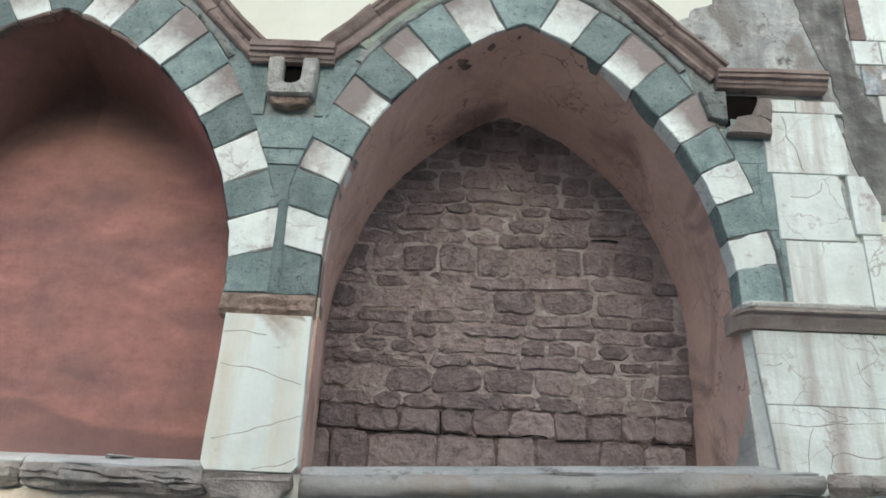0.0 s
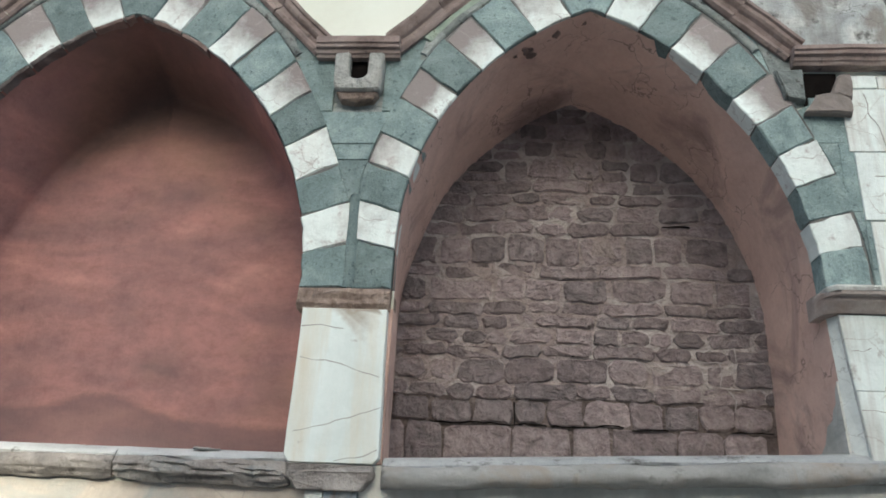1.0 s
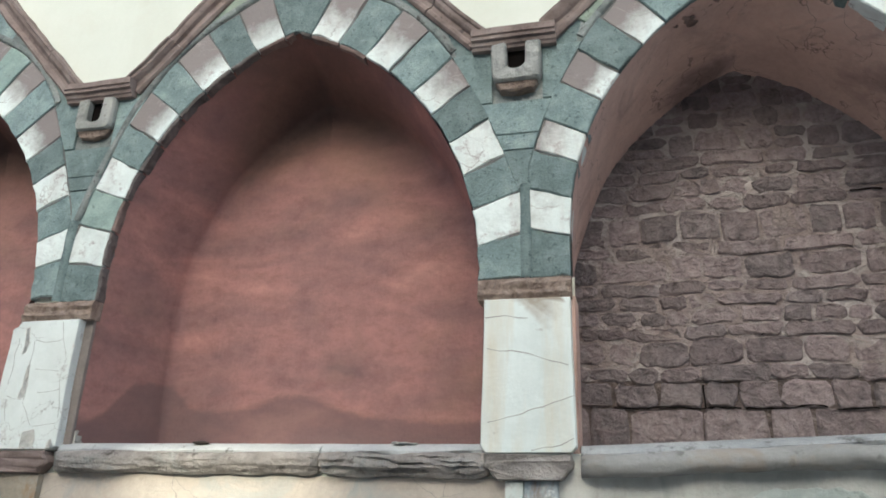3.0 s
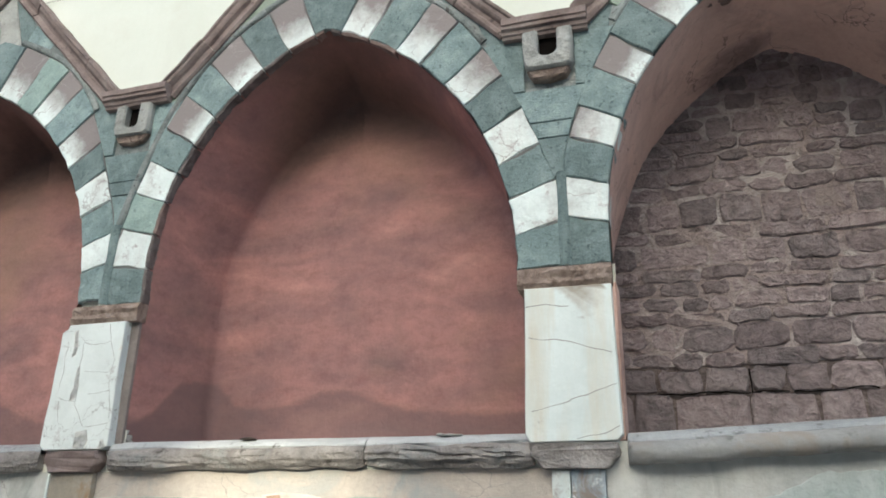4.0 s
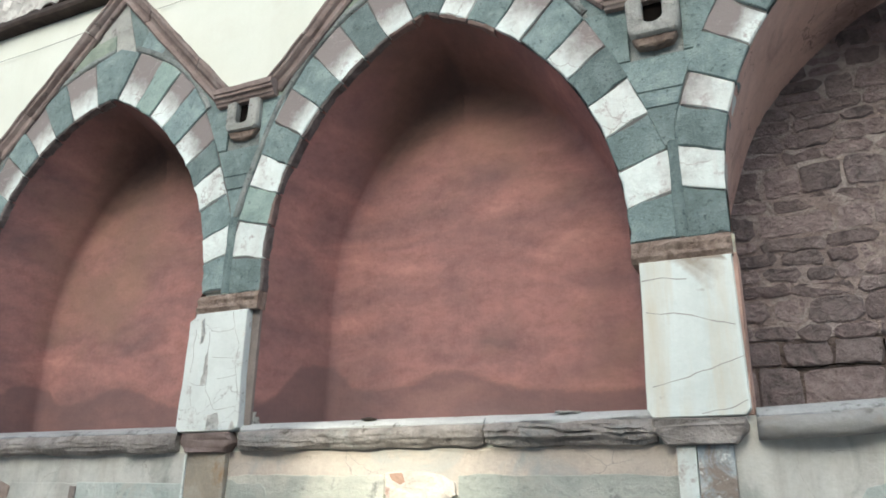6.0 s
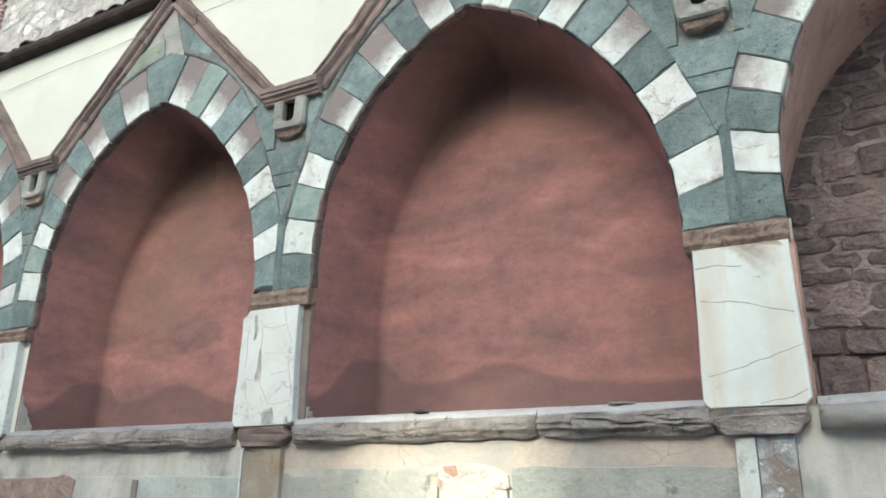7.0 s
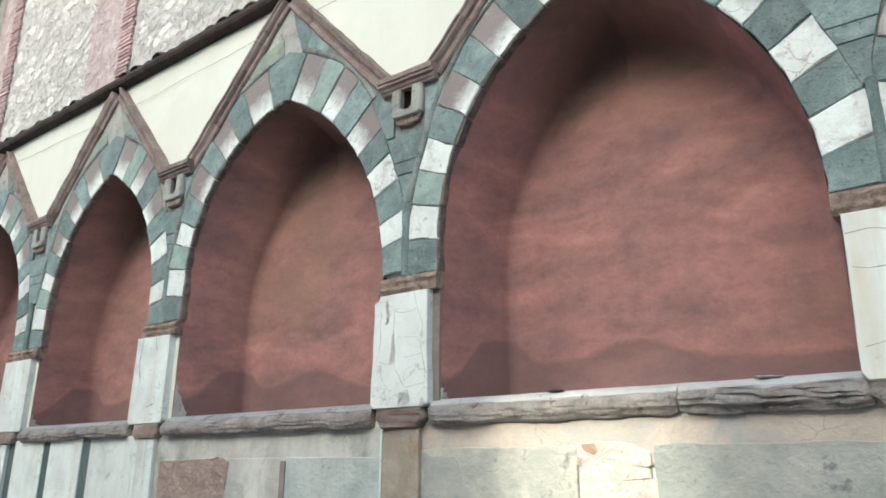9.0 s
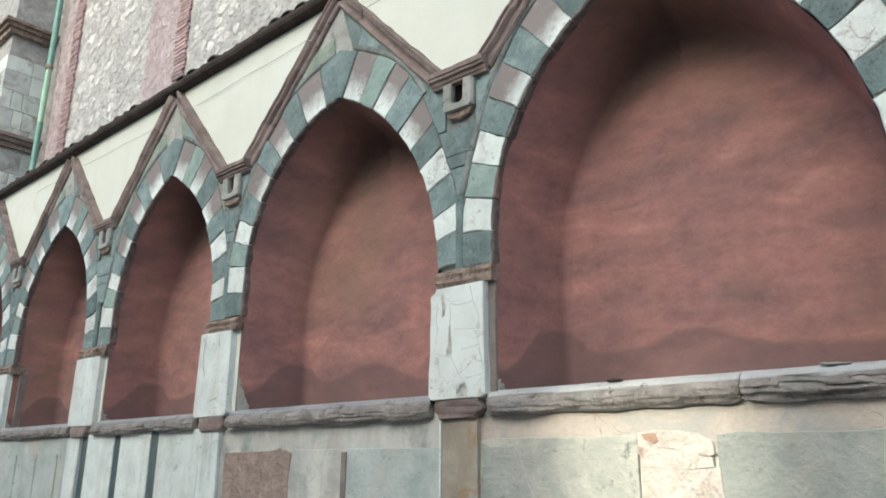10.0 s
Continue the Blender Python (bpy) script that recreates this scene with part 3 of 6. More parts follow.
FACE = 0.03
edges = [(-15.0, -13.8)]
for bay in "fedcba":
    b = BAYS[bay]
    left, lp = half_curve(bay, -1, 28)
    right, rp = half_curve(bay, 1, 28)
    line = left + right[::-1][1:]
    x0 = b["ml"] if bay != "a" else 0.0
    bl = {"a": 0.0, "b": -2.88, "c": -5.75, "d": -8.40, "e": -11.10, "f": -13.8}[bay]
    br = {"a": 2.66, "b": 0.0, "c": -2.88, "d": -5.75, "e": -8.40, "f": -11.10}[bay]
    wide = [(x + (-0.02 if i < 29 else 0.02), z + 0.012) for i, (x, z) in enumerate(line)]
    for p, q in zip(wide, wide[1:]):
        face_quad(wall_bm, p, q, (q[0], EAVE), (p[0], EAVE), FACE)
    for xa, xb in ((bl, wide[0][0]), (wide[-1][0], br)):
        face_quad(wall_bm, (xa, SPRING), (xb, SPRING), (xb, EAVE), (xa, EAVE), FACE)
    for xa, xb in ((bl, b["jl"]), (b["jr"] if bay != "a" else 2.47, br)):
        face_quad(wall_bm, (xa, 0), (xb, 0), (xb, SPRING), (xa, SPRING), FACE)
    face_quad(wall_bm, (b["jl"], 0), (b["jr"], 0), (b["jr"], LEDGE - 0.02), (b["jl"], LEDGE - 0.02), FACE)
face_quad(wall_bm, (-15, 0), (-13.8, 0), (-13.8, EAVE), (-15, EAVE), FACE)
for q in (((2.66, FACE, 0), (6.0, FACE, 0), (6.0, FACE, 7.5), (2.66, FACE, 7.5)), ((2.66, FACE, EAVE), (2.66, FACE, 7.5), (2.66, 1.2, 7.5), (2.66, 1.2, EAVE)),
          ((-15, 1.19, 0), (2.66, 1.19, 0), (2.66, 1.19, EAVE), (-15, 1.19, EAVE)), ((2.66, 1.19, 0), (6, 1.19, 0), (6, 1.19, 7.5), (2.66, 1.19, 7.5)), ((6, FACE, 0), (6, 1.2, 0), (6, 1.2, 7.5), (6, FACE, 7.5)),
          ((-15, FACE, EAVE), (2.66, FACE, EAVE), (2.66, 1.2, EAVE), (-15, 1.2, EAVE)), ((2.66, FACE, 7.5), (6, FACE, 7.5), (6, 1.2, 7.5), (2.66, 1.2, 7.5))):
    wall_bm.faces.new([wall_bm.verts.new(p) for p in q])
bmesh.ops.remove_doubles(wall_bm, verts=wall_bm.verts, dist=0.0005)
wall = tagged(part("wall_tombs", wall_bm, M_CREAM), "long cream-plastered wall pierced by pointed tomb niches", "wall", kind="structure")


def back_curve(b, n_arch, n_jamb):
    l = half_arch(b["bl"], b["bx"], 2.95, b["bz"], n_arch)
    r = half_arch(b["br"], b["bx"], 2.95, b["bz"], n_arch)
    jl = [(b["bl"], 1.98 + (2.95 - 1.98) * i / n_jamb) for i in range(n_jamb)]
    jr = [(b["br"], 1.98 + (2.95 - 1.98) * i / n_jamb) for i in range(n_jamb)]
    return jl + [p for p, _ in l] + [p for p, _ in r][::-1][1:] + jr[::-1]


def weather_and_shade(me, b, back):
    """Sooty smudges and painted shade in a niche's crown and back crease, and the tide mark of damp along its foot."""
    soot_shade = me.attributes.new("soot_shade", "FLOAT", "POINT")
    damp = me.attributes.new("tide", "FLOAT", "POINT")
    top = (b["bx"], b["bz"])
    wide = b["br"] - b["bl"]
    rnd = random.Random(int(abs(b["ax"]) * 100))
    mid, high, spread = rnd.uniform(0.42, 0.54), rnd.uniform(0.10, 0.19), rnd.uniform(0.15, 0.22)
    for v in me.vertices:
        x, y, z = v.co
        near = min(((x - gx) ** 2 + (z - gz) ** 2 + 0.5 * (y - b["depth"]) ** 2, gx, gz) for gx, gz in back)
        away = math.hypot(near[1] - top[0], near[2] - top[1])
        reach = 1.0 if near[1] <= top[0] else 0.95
        # darkens along the back edge, shade painted in with the smudge
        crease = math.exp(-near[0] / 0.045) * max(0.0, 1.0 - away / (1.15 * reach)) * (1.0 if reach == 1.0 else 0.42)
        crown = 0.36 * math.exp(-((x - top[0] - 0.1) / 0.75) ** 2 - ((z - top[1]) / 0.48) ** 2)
        soot_shade.data[v.index].value = min(1.0, crease + crown)
        f = (x - b["bl"]) / wide
        deep = max(0.0, min(1.0, (y - 0.10) / 0.3))
        level = 2.36 - 0.08 * f + high * math.exp(-((f - mid) / spread) ** 2) + 0.16 * deep * math.exp(-(f / 0.07) ** 2)
        damp.data[v.index].value = max(-1.0, min(1.0, (level - z) / 0.5)) - 0.3 * (1.0 - deep)


def niche_lining(bay, index):
    """The plastered reveal and back of one niche."""
    b = BAYS[bay]
    n, j = 28, 8
    left, _ = half_curve(bay, -1, n)
    right, _ = half_curve(bay, 1, n)
    left, ln_ = half_curve(bay, -1, n)
    right, rn_ = half_curve(bay, 1, n)
    out = 0.012 if bay == "a" else -0.005
    left = [(x - 0.005 * a, z - 0.005 * c) for (x, z), (a, c) in zip(left, ln_)]
    right = [(x + a * (out if i < 23 else -0.008), z + c * (out if i < 23 else -0.008)) for i, ((x, z), (a, c)) in enumerate(zip(right, rn_))]
    jl = [(b["jl"], 1.98 + (BLOCK_TOP + 0.06 - 1.98) * i / (j - 1)) for i in range(j)]
    jr = [(b["jr"], 1.98 + (BLOCK_TOP + 0.06 - 1.98) * i / (j - 1)) for i in range(j)]
    front = jl + left + right[::-1][1:] + jr[::-1]
    back = back_curve(b, n, j)
    rows = []
    steps = 12
    soft = 0.0 if bay == "a" else 0.09
    cx = b["bx"]
    for s in range(steps + 1):
        u = s / steps
        row = []
        for (fx, fz), (gx, gz) in zip(front, back):
            x, z = fx + (gx - fx) * u, fz + (gz - fz) * u
            y0 = 0.035 if bay != "a" and fx < b["ax"] else 0.018
            if bay == "a" and fx > b["ax"] and fz < BLOCK_TOP + 0.065:
                edge_x = 2.425 - 0.045 * (fz - 1.98) / 0.89
                y0, x = 0.052, edge_x + (gx - edge_x) * u
            row.append((x, y0 + (b["depth"] - soft - y0) * u, z))
        rows.append(row)
    if soft:
        for k in range(1, 6):
            a = k / 5 * math.pi / 2
            row = []
            for gx, gz in back:
                dx, dz = cx - gx, 3.0 - gz
                d = math.hypot(dx, dz)
                m = soft * (1 - math.cos(a)) / d
                row.append((gx + dx * m, b["depth"] - soft + soft * math.sin(a), gz + (dz * m if gz > 2.6 else 0)))
            rows.append(row)
    bm = bmesh.new()
    vs = strip_between(bm, rows)
    if bay != "a":
        last = vs[-1]
        half, cols = len(last) // 2, 28
        before = None
        for i in range(half):
            p, q = last[i], last[-1 - i]
            line = [p] + [bm.verts.new(p.co.lerp(q.co, k / cols)) for k in range(1, cols)] + [q]
            if before:
                for k in range(cols):
                    bm.faces.new((before[k], before[k + 1], line[k + 1], line[k]))
            before = line
        for k in range(cols):
            bm.faces.new((before[k], before[k + 1], last[half]))
    for v in bm.verts:
        if v.co.y > 0.05:
            v.co += noise.noise_vector(v.co * 2.2) * 0.012
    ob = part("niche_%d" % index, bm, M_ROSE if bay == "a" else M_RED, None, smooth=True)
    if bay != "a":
        weather_and_shade(ob.data, b, back)
    tagged(ob, "rose plaster reveal round a walled-up niche" if bay == "a" else "pointed niche lined with stained terracotta-red plaster", "niche", kind="structure")
    return ob


NICHE = {}
for i, bay in enumerate("abcdef"):
    NICHE[bay] = niche_lining(bay, i + 1)

# ---- voussoirs ----
def wedge(bay, side, s0, s1, pts, nor, depth0, thick):
    """The outline of one voussoir between two places along the intrados."""
    n = len(pts) - 1
    idx = [s0 + (s1 - s0) * k / 3 for k in range(4)]

    def at(f):
        k = min(int(f * n), n - 1)
        u = f * n - k
        p, q, a, c = pts[k], pts[k + 1], nor[k], nor[k + 1]
        return (p[0] + (q[0] - p[0]) * u, p[1] + (q[1] - p[1]) * u), (a[0] + (c[0] - a[0]) * u, a[1] + (c[1] - a[1]) * u)
    inner, outer = [], []
    for f in idx:
        p, nn = at(f)
        inner.append(p)
        g = min(1.0, f + LEAN.get((bay, side), 0.016) * min(1.0, f / 0.08) * max(0.0, 1.0 - f / 0.75))
        p, nn = at(g)
        outer.append(outer_point(bay, side, p, nn, thick + thick_at(bay, side, g)))
    return inner, outer


def voussoir_mesh(inner, outer, front, back, rng):
    bm = bmesh.new()
    wear = rng.uniform(0.004, 0.010)
    def side(p, q):
        return [(p[0] + (q[0] - p[0]) * u + rng.uniform(-0.004, 0.004), p[1] + (q[1] - p[1]) * u + rng.uniform(-0.004, 0.004)) for u in (0.3, 0.55, 0.8)]
    pts = inner + side(inner[-1], outer[-1]) + outer[::-1] + side(outer[0], inner[0])
    prism(bm, pts, front, back, wear, 0.006, rng)
    return bm


def stain_of(me, inner, outer, amount):
    att = me.attributes.new("stain", "FLOAT", "POINT")
    ix, iz = sum(p[0] for p in inner) / 4, sum(p[1] for p in inner) / 4
    ox, oz = sum(p[0] for p in outer) / 4, sum(p[1] for p in outer) / 4
    L2 = (ox - ix) ** 2 + (oz - iz) ** 2
    for v in me.vertices:
        u = ((v.co.x - ix) * (ox - ix) + (v.co.z - iz) * (oz - iz)) / L2
        att.data[v.index].value = amount * max(0.0, min(1.0, u))


OUTER = {}
ARCHES = {}
ENDS = {}
VOUSSOIR = {}


def build_arch(bay):
    rng = random.Random(ord(bay))
    arch = thing("arch", "pointed arch of alternating white marble and green serpentine voussoirs", "arch", "arches of the tomb niches")
    ARCHES[bay] = arch
    for side in (-1, 1):
        pts, nor = half_curve(bay, side, 60)
        OUTER[bay, side] = [outer_point(bay, side, p, n, thick_at(bay, side, i / 60)) for i, (p, n) in enumerate(zip(pts, nor))]
        ring_bm = bmesh.new()
        inner_ring = [(p[0] + n[0] * 0.006, p[1] + n[1] * 0.006) for p, n in zip(pts, nor)]
        rows = [[(x, y, z) for x, z in line] for line, y in ((inner_ring, 0.12), (inner_ring, 0.008), (OUTER[bay, side], 0.008), (OUTER[bay, side], 0.05))]
        strip_between(ring_bm, rows)
        part("mortar_bed", ring_bm, M_BED, arch)
        named = (bay, side) if (bay, side) in JOINTS else ("c", side)
        bounds = [0.0] + [f + (rng.uniform(-0.008, 0.008) if bay in "def" else 0.0) for f in JOINTS[named]]
        ENDS[bay, side] = bounds
        for k in range(10):
            green = k % 2 == 0
            gap = 0.0013
            inner, outer = wedge(bay, side, bounds[k] + gap, bounds[k + 1] - gap, pts, nor, 0, rng.uniform(-0.012, 0.004))
            front = rng.uniform(-0.008, 0.005)
            bm = voussoir_mesh(inner, outer, front, 0.13, rng)
            mat = (M_MINT if k in MINT.get(named, ()) else M_GREEN) if green else M_MAUVE
            ob = VOUSSOIR[bay, side, k] = part("voussoir", bm, mat, arch)
            if not green:
                stain_of(ob.data, inner, outer, STAINED[named].get(k, rng.uniform(0.2, 0.35)))
    if bay == "a":
        pts, nor = half_curve("a", 1, 60)
        for i0, i1 in ((0, 9), (9, 18), (18, 27)):
            ring = [outer_point("a", 1, p, n, 0.24) for p, n in zip(pts[i0:i1 + 1:3], nor[i0:i1 + 1:3])]
            rim = [outer_point("a", 1, p, n, 0.36) for p, n in zip(pts[i0:i1 + 1:3], nor[i0:i1 + 1:3])]
            bm = bmesh.new()
            prism(bm, ring + rim[::-1], 0.01, 0.06, 0.003)
            part("filler_stone", bm, M_GREEN, arch)
    lp, ln = half_curve(bay, -1, 60)
    rp, rn = half_curve(bay, 1, 60)
    li, lo = wedge(bay, -1, ENDS[bay, -1][-1] + 0.002, 1.0, lp, ln, 0, 0.0)
    ri, ro = wedge(bay, 1, ENDS[bay, 1][-1] + 0.002, 1.0, rp, rn, 0, 0.0)
    ax = BAYS[bay]["ax"]
    outline = li[:3] + [(ax, APEX - 0.005)] + ri[:3][::-1] + [ro[0], (ax, APEX + thick_at(bay, 1, 1.0) * 1.08), lo[0]]
    bm = bmesh.new()
    prism(bm, outline, -0.004, 0.13, 0.007, 0.002, rng)
    VOUSSOIR[bay, -1, 10] = VOUSSOIR[bay, 1, 10] = part("keystone", bm, M_GREEN, arch, "green serpentine keystone")


for bay in "abcdef":
    build_arch(bay)

# the grey-brown soffits of the voussoirs, a piece to each stone, and loose plaster under the first apex
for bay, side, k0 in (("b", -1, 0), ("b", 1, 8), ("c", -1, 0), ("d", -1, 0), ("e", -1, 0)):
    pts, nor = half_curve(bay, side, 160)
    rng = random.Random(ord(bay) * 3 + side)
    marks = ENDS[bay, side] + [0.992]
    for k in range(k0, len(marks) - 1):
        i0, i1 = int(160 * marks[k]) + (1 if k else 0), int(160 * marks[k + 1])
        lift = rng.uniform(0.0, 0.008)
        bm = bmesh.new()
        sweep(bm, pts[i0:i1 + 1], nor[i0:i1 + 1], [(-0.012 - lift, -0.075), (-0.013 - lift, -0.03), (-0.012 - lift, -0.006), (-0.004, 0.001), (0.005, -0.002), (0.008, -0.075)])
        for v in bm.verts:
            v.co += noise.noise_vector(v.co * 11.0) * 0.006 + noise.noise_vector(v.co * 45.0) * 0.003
        part("soffit_stone", bm, rng.choice((M_SOFFIT, M_DARKPLASTER, M_SOFFIT)), VOUSSOIR[bay, side, k], "grey-brown underside of a voussoir")
rng = random.Random(31)
for i in range(6):
    side = -1
    pts, nor = half_curve("a", side, 60)
    f = rng.uniform(0.78, 0.985)
    k = int(f * 60)
    y = 0.10 + rng.random() ** 2 * 0.16
    u = y / 0.88
    bm = bmesh.new()
    bmesh.ops.create_icosphere(bm, subdivisions=3, radius=rng.uniform(0.008, 0.017))
    bmesh.ops.scale(bm, vec=(rng.uniform(1.0, 2.4), rng.uniform(1.2, 3.2), 0.55), verts=bm.verts)
    lump(bm, 0.022, 28.0, i)
    bmesh.ops.translate(bm, verts=bm.verts, vec=(pts[k][0] + (BAYS["a"]["bx"] - pts[k][0]) * 0.03, y, pts[k][1] - 0.11 * u))
    part("loose_plaster", bm, M_DARKPLASTER if side < 0 or f > 0.9 else M_ROSE, NICHE["a"], "dark crumb of hanging plaster")

# ---- gables: infill, hood strip and brown moulding ----
GABLE = {"a": ((0.15, 4.40), (1.25, 5.48), (2.36, 4.34)), "b": ((-2.62, 4.38), (-1.49, 5.62), (-0.31, 4.39)), "c": ((-5.50, 4.39), (-4.30, 5.64), (-3.13, 4.40)),
         "d": ((-8.22, 4.38), (-7.10, 5.62), (-6.00, 4.40)), "e": ((-10.9, 4.34), (-9.80, 5.58), (-8.66, 4.36)), "f": ((-13.6, 4.34), (-12.45, 5.58), (-11.3, 4.36))}
# moulding profile: outward from the gable line, forward of the wall
MOULD = [(-0.035, -0.03), (-0.035, 0.012), (-0.02, 0.026), (0.0, 0.022), (0.012, 0.01), (0.035, 0.014), (0.047, 0.032), (0.06, 0.042), (0.082, 0.047), (0.09, 0.058), (0.108, 0.058), (0.112, -0.03)]


def extrados_at(bay, side, z):
    pts = OUTER[bay, side]
    for p, q in zip(pts, pts[1:]):
        if p[1] <= z <= q[1]:
            u = (z - p[1]) / max(q[1] - p[1], 1e-6)
            return p[0] + (q[0] - p[0]) * u
    return pts[-1][0]


def build_gable(bay):
    rng = random.Random(100 + ord(bay))
    g = thing("gable", "brown stone gable moulding over a pointed niche arch", "gable", "gables of the tomb niches")
    (lx, lz), (tx, tz), (rx, rz) = GABLE[bay]
    lo, ro = OUTER[bay, -1][-1], OUTER[bay, 1][-1]
    bm = bmesh.new()
    prism(bm, [lo, (tx, APEX + thick_at(bay, 1, 1.0)), ro, (tx, tz)], 0.004, 0.05, 0.003)
    part("crown_slab", bm, M_PALESTONE, g)
    # backing of grey-green stone, in courses of slabs either side
    for side, (bx, bz) in ((-1, (lx, lz)), (1, (rx, rz))):
        pts = [p for p in OUTER[bay, side] if p[1] > 3.98]
        nseg = 6
        n = len(pts) - 1
        for k in range(nseg):
            f0, f1 = k / nseg, (k + 1) / nseg
            i0, i1 = int(round(f0 * n)), int(round(f1 * n))
            a, b2 = pts[i0], pts[i1]
            def on_line(f):
                return (bx + (tx - bx) * f, bz + (tz - bz) * f)
            c, d = on_line(f1), on_line(f0)
            if k == nseg - 1:
                c = (tx, tz)
            bm = bmesh.new()
            mid = pts[(i0 + i1) // 2]
            off = 0.006
            prism(bm, [(a[0], a[1] + off), (mid[0], mid[1] + off), (b2[0], b2[1] + off), c, d], 0.008 + rng.uniform(-0.003, 0.004), 0.05, 0.004, 0.001, rng)
            part("infill_slab", bm, M_PALESTONE if k == nseg - 1 and side < 0 else (M_MOSSY if k == nseg - 2 and side < 0 else rng.choice((M_GREEN, M_GREEN, M_GREYGREEN, M_MOSSY))), g)
        # hood strip along the extrados
        hp = [p for p in OUTER[bay, side] if p[1] > (3.44 if side < 0 and bay != "a" else 4.34)]
        m = len(hp) - 1
        for k in range(6):
            seg = hp[int(m * k / 6):int(m * (k + 1) / 6) + 1]
            nr = []
            for i, p in enumerate(seg):
                q0, q1 = seg[max(0, i - 1)], seg[min(len(seg) - 1, i + 1)]
                dx, dz = q1[0] - q0[0], q1[1] - q0[1]
                h = math.hypot(dx, dz) or 1
                nr.append((side * dz / h, -side * dx / h) if side > 0 else (-dz / h, dx / h))
            bm = bmesh.new()
            sweep(bm, seg, nr, [(0.004, -0.02), (0.004, -0.003), (0.014, 0.006), (0.03, 0.008), (0.05, 0.003), (0.055, -0.02)])
            lump(bm, 0.004, 9.0, k)
            part("hood_piece", bm, M_GREYGREEN, g)
        # curved course lying on the hood near the crown
        L0 = math.hypot(tx - bx, tz - bz)
        gx, gz = (tx - bx) / L0, (tz - bz) / L0
        ox, oz = (-gz, gx) if side < 0 else (gz, -gx)
        ring = OUTER[bay, side]
        lowest, inner_c, outer_c = (38 if side < 0 else 47), [], []
        for i in range(lowest, 61, 2):
            p, q0, q1 = ring[i], ring[max(0, i - 1)], ring[min(60, i + 1)]
            dx, dz = q1[0] - q0[0], q1[1] - q0[1]
            h = math.hypot(dx, dz) or 1.0
            nn = (-dz / h, dx / h) if side < 0 else (dz / h, -dx / h)
            room = -((p[0] - bx) * ox + (p[1] - bz) * oz) / max(0.2, nn[0] * ox + nn[1] * oz)
            inner_c.append((p[0] + nn[0] * 0.045, p[1] + nn[1] * 0.045))
            t = max(0.06, min(0.19, room + 0.01))
            outer_c.append((p[0] + nn[0] * t, p[1] + nn[1] * t))
        m = len(inner_c) - 1
        for i0, i1 in ((0, m // 2), (m // 2, m)):
            bm = bmesh.new()
            prism(bm, inner_c[i0:i1 + 1] + outer_c[i0:i1 + 1][::-1], -0.002 + rng.uniform(-0.002, 0.002), 0.05, 0.004)
            part("crown_course", bm, M_MOSSY if side < 0 else (M_GREEN if i1 == m else M_GREYGREEN), g)
        # moulding, in lengths
        L = math.hypot(tx - bx, tz - bz)
        ux, uz = (tx - bx) / L, (tz - bz) / L
        nx, nz = (-uz, ux) if side < 0 else (uz, -ux)
        cuts = 4
        for k in range(cuts):
            s0, s1 = L * k / cuts + (0.002 if k else 0), L * (k + 1) / cuts - 0.002
            if k == 0:
                s0 = 0.0
            bm = bmesh.new()
            steps = 7
            path = [(bx + ux * (s0 + (s1 - s0) * i / steps), bz + uz * (s0 + (s1 - s0) * i / steps)) for i in range(steps + 1)]
            prof = [(o, f + rng.uniform(-0.004, 0.004)) for o, f in MOULD]
            sweep(bm, path, [(nx, nz)] * (steps + 1), prof)
            lump(bm, 0.008, 6.0, k + side)
            part("moulding", bm, M_BROWN, g)
    return g


for bay in "abcdef":
    build_gable(bay)

# ---- gutters between the gables, spouts and the green stones below them ----
def build_gutter(x0, x1, z0, z1):
    g = thing("gutter_cornice", "brown moulded stone cornice between two gables", "cornice", "cornices between the gables")
    bm = bmesh.new()
    prof = [(0.04, z0), (-0.035, z0), (-0.042, z0 + 0.015), (-0.052, z0 + 0.022), (-0.058, z0 + 0.045), (-0.076, z0 + 0.05), (-0.078, z0 + 0.07), (-0.088, z0 + 0.075), (-0.088, z1), (0.04, z1 + 0.01)]
    n = 9
    rows = [[(x0 + (x1 - x0) * i / n, y, z) for y, z in prof] for i in range(n + 1)]
    vs = strip_between(bm, rows, True)
    bm.faces.new(vs[0])
    bm.faces.new(vs[-1][::-1])
    lump(bm, 0.005, 7.0, x0)
    part("moulding", bm, M_BROWN, g)
    return g


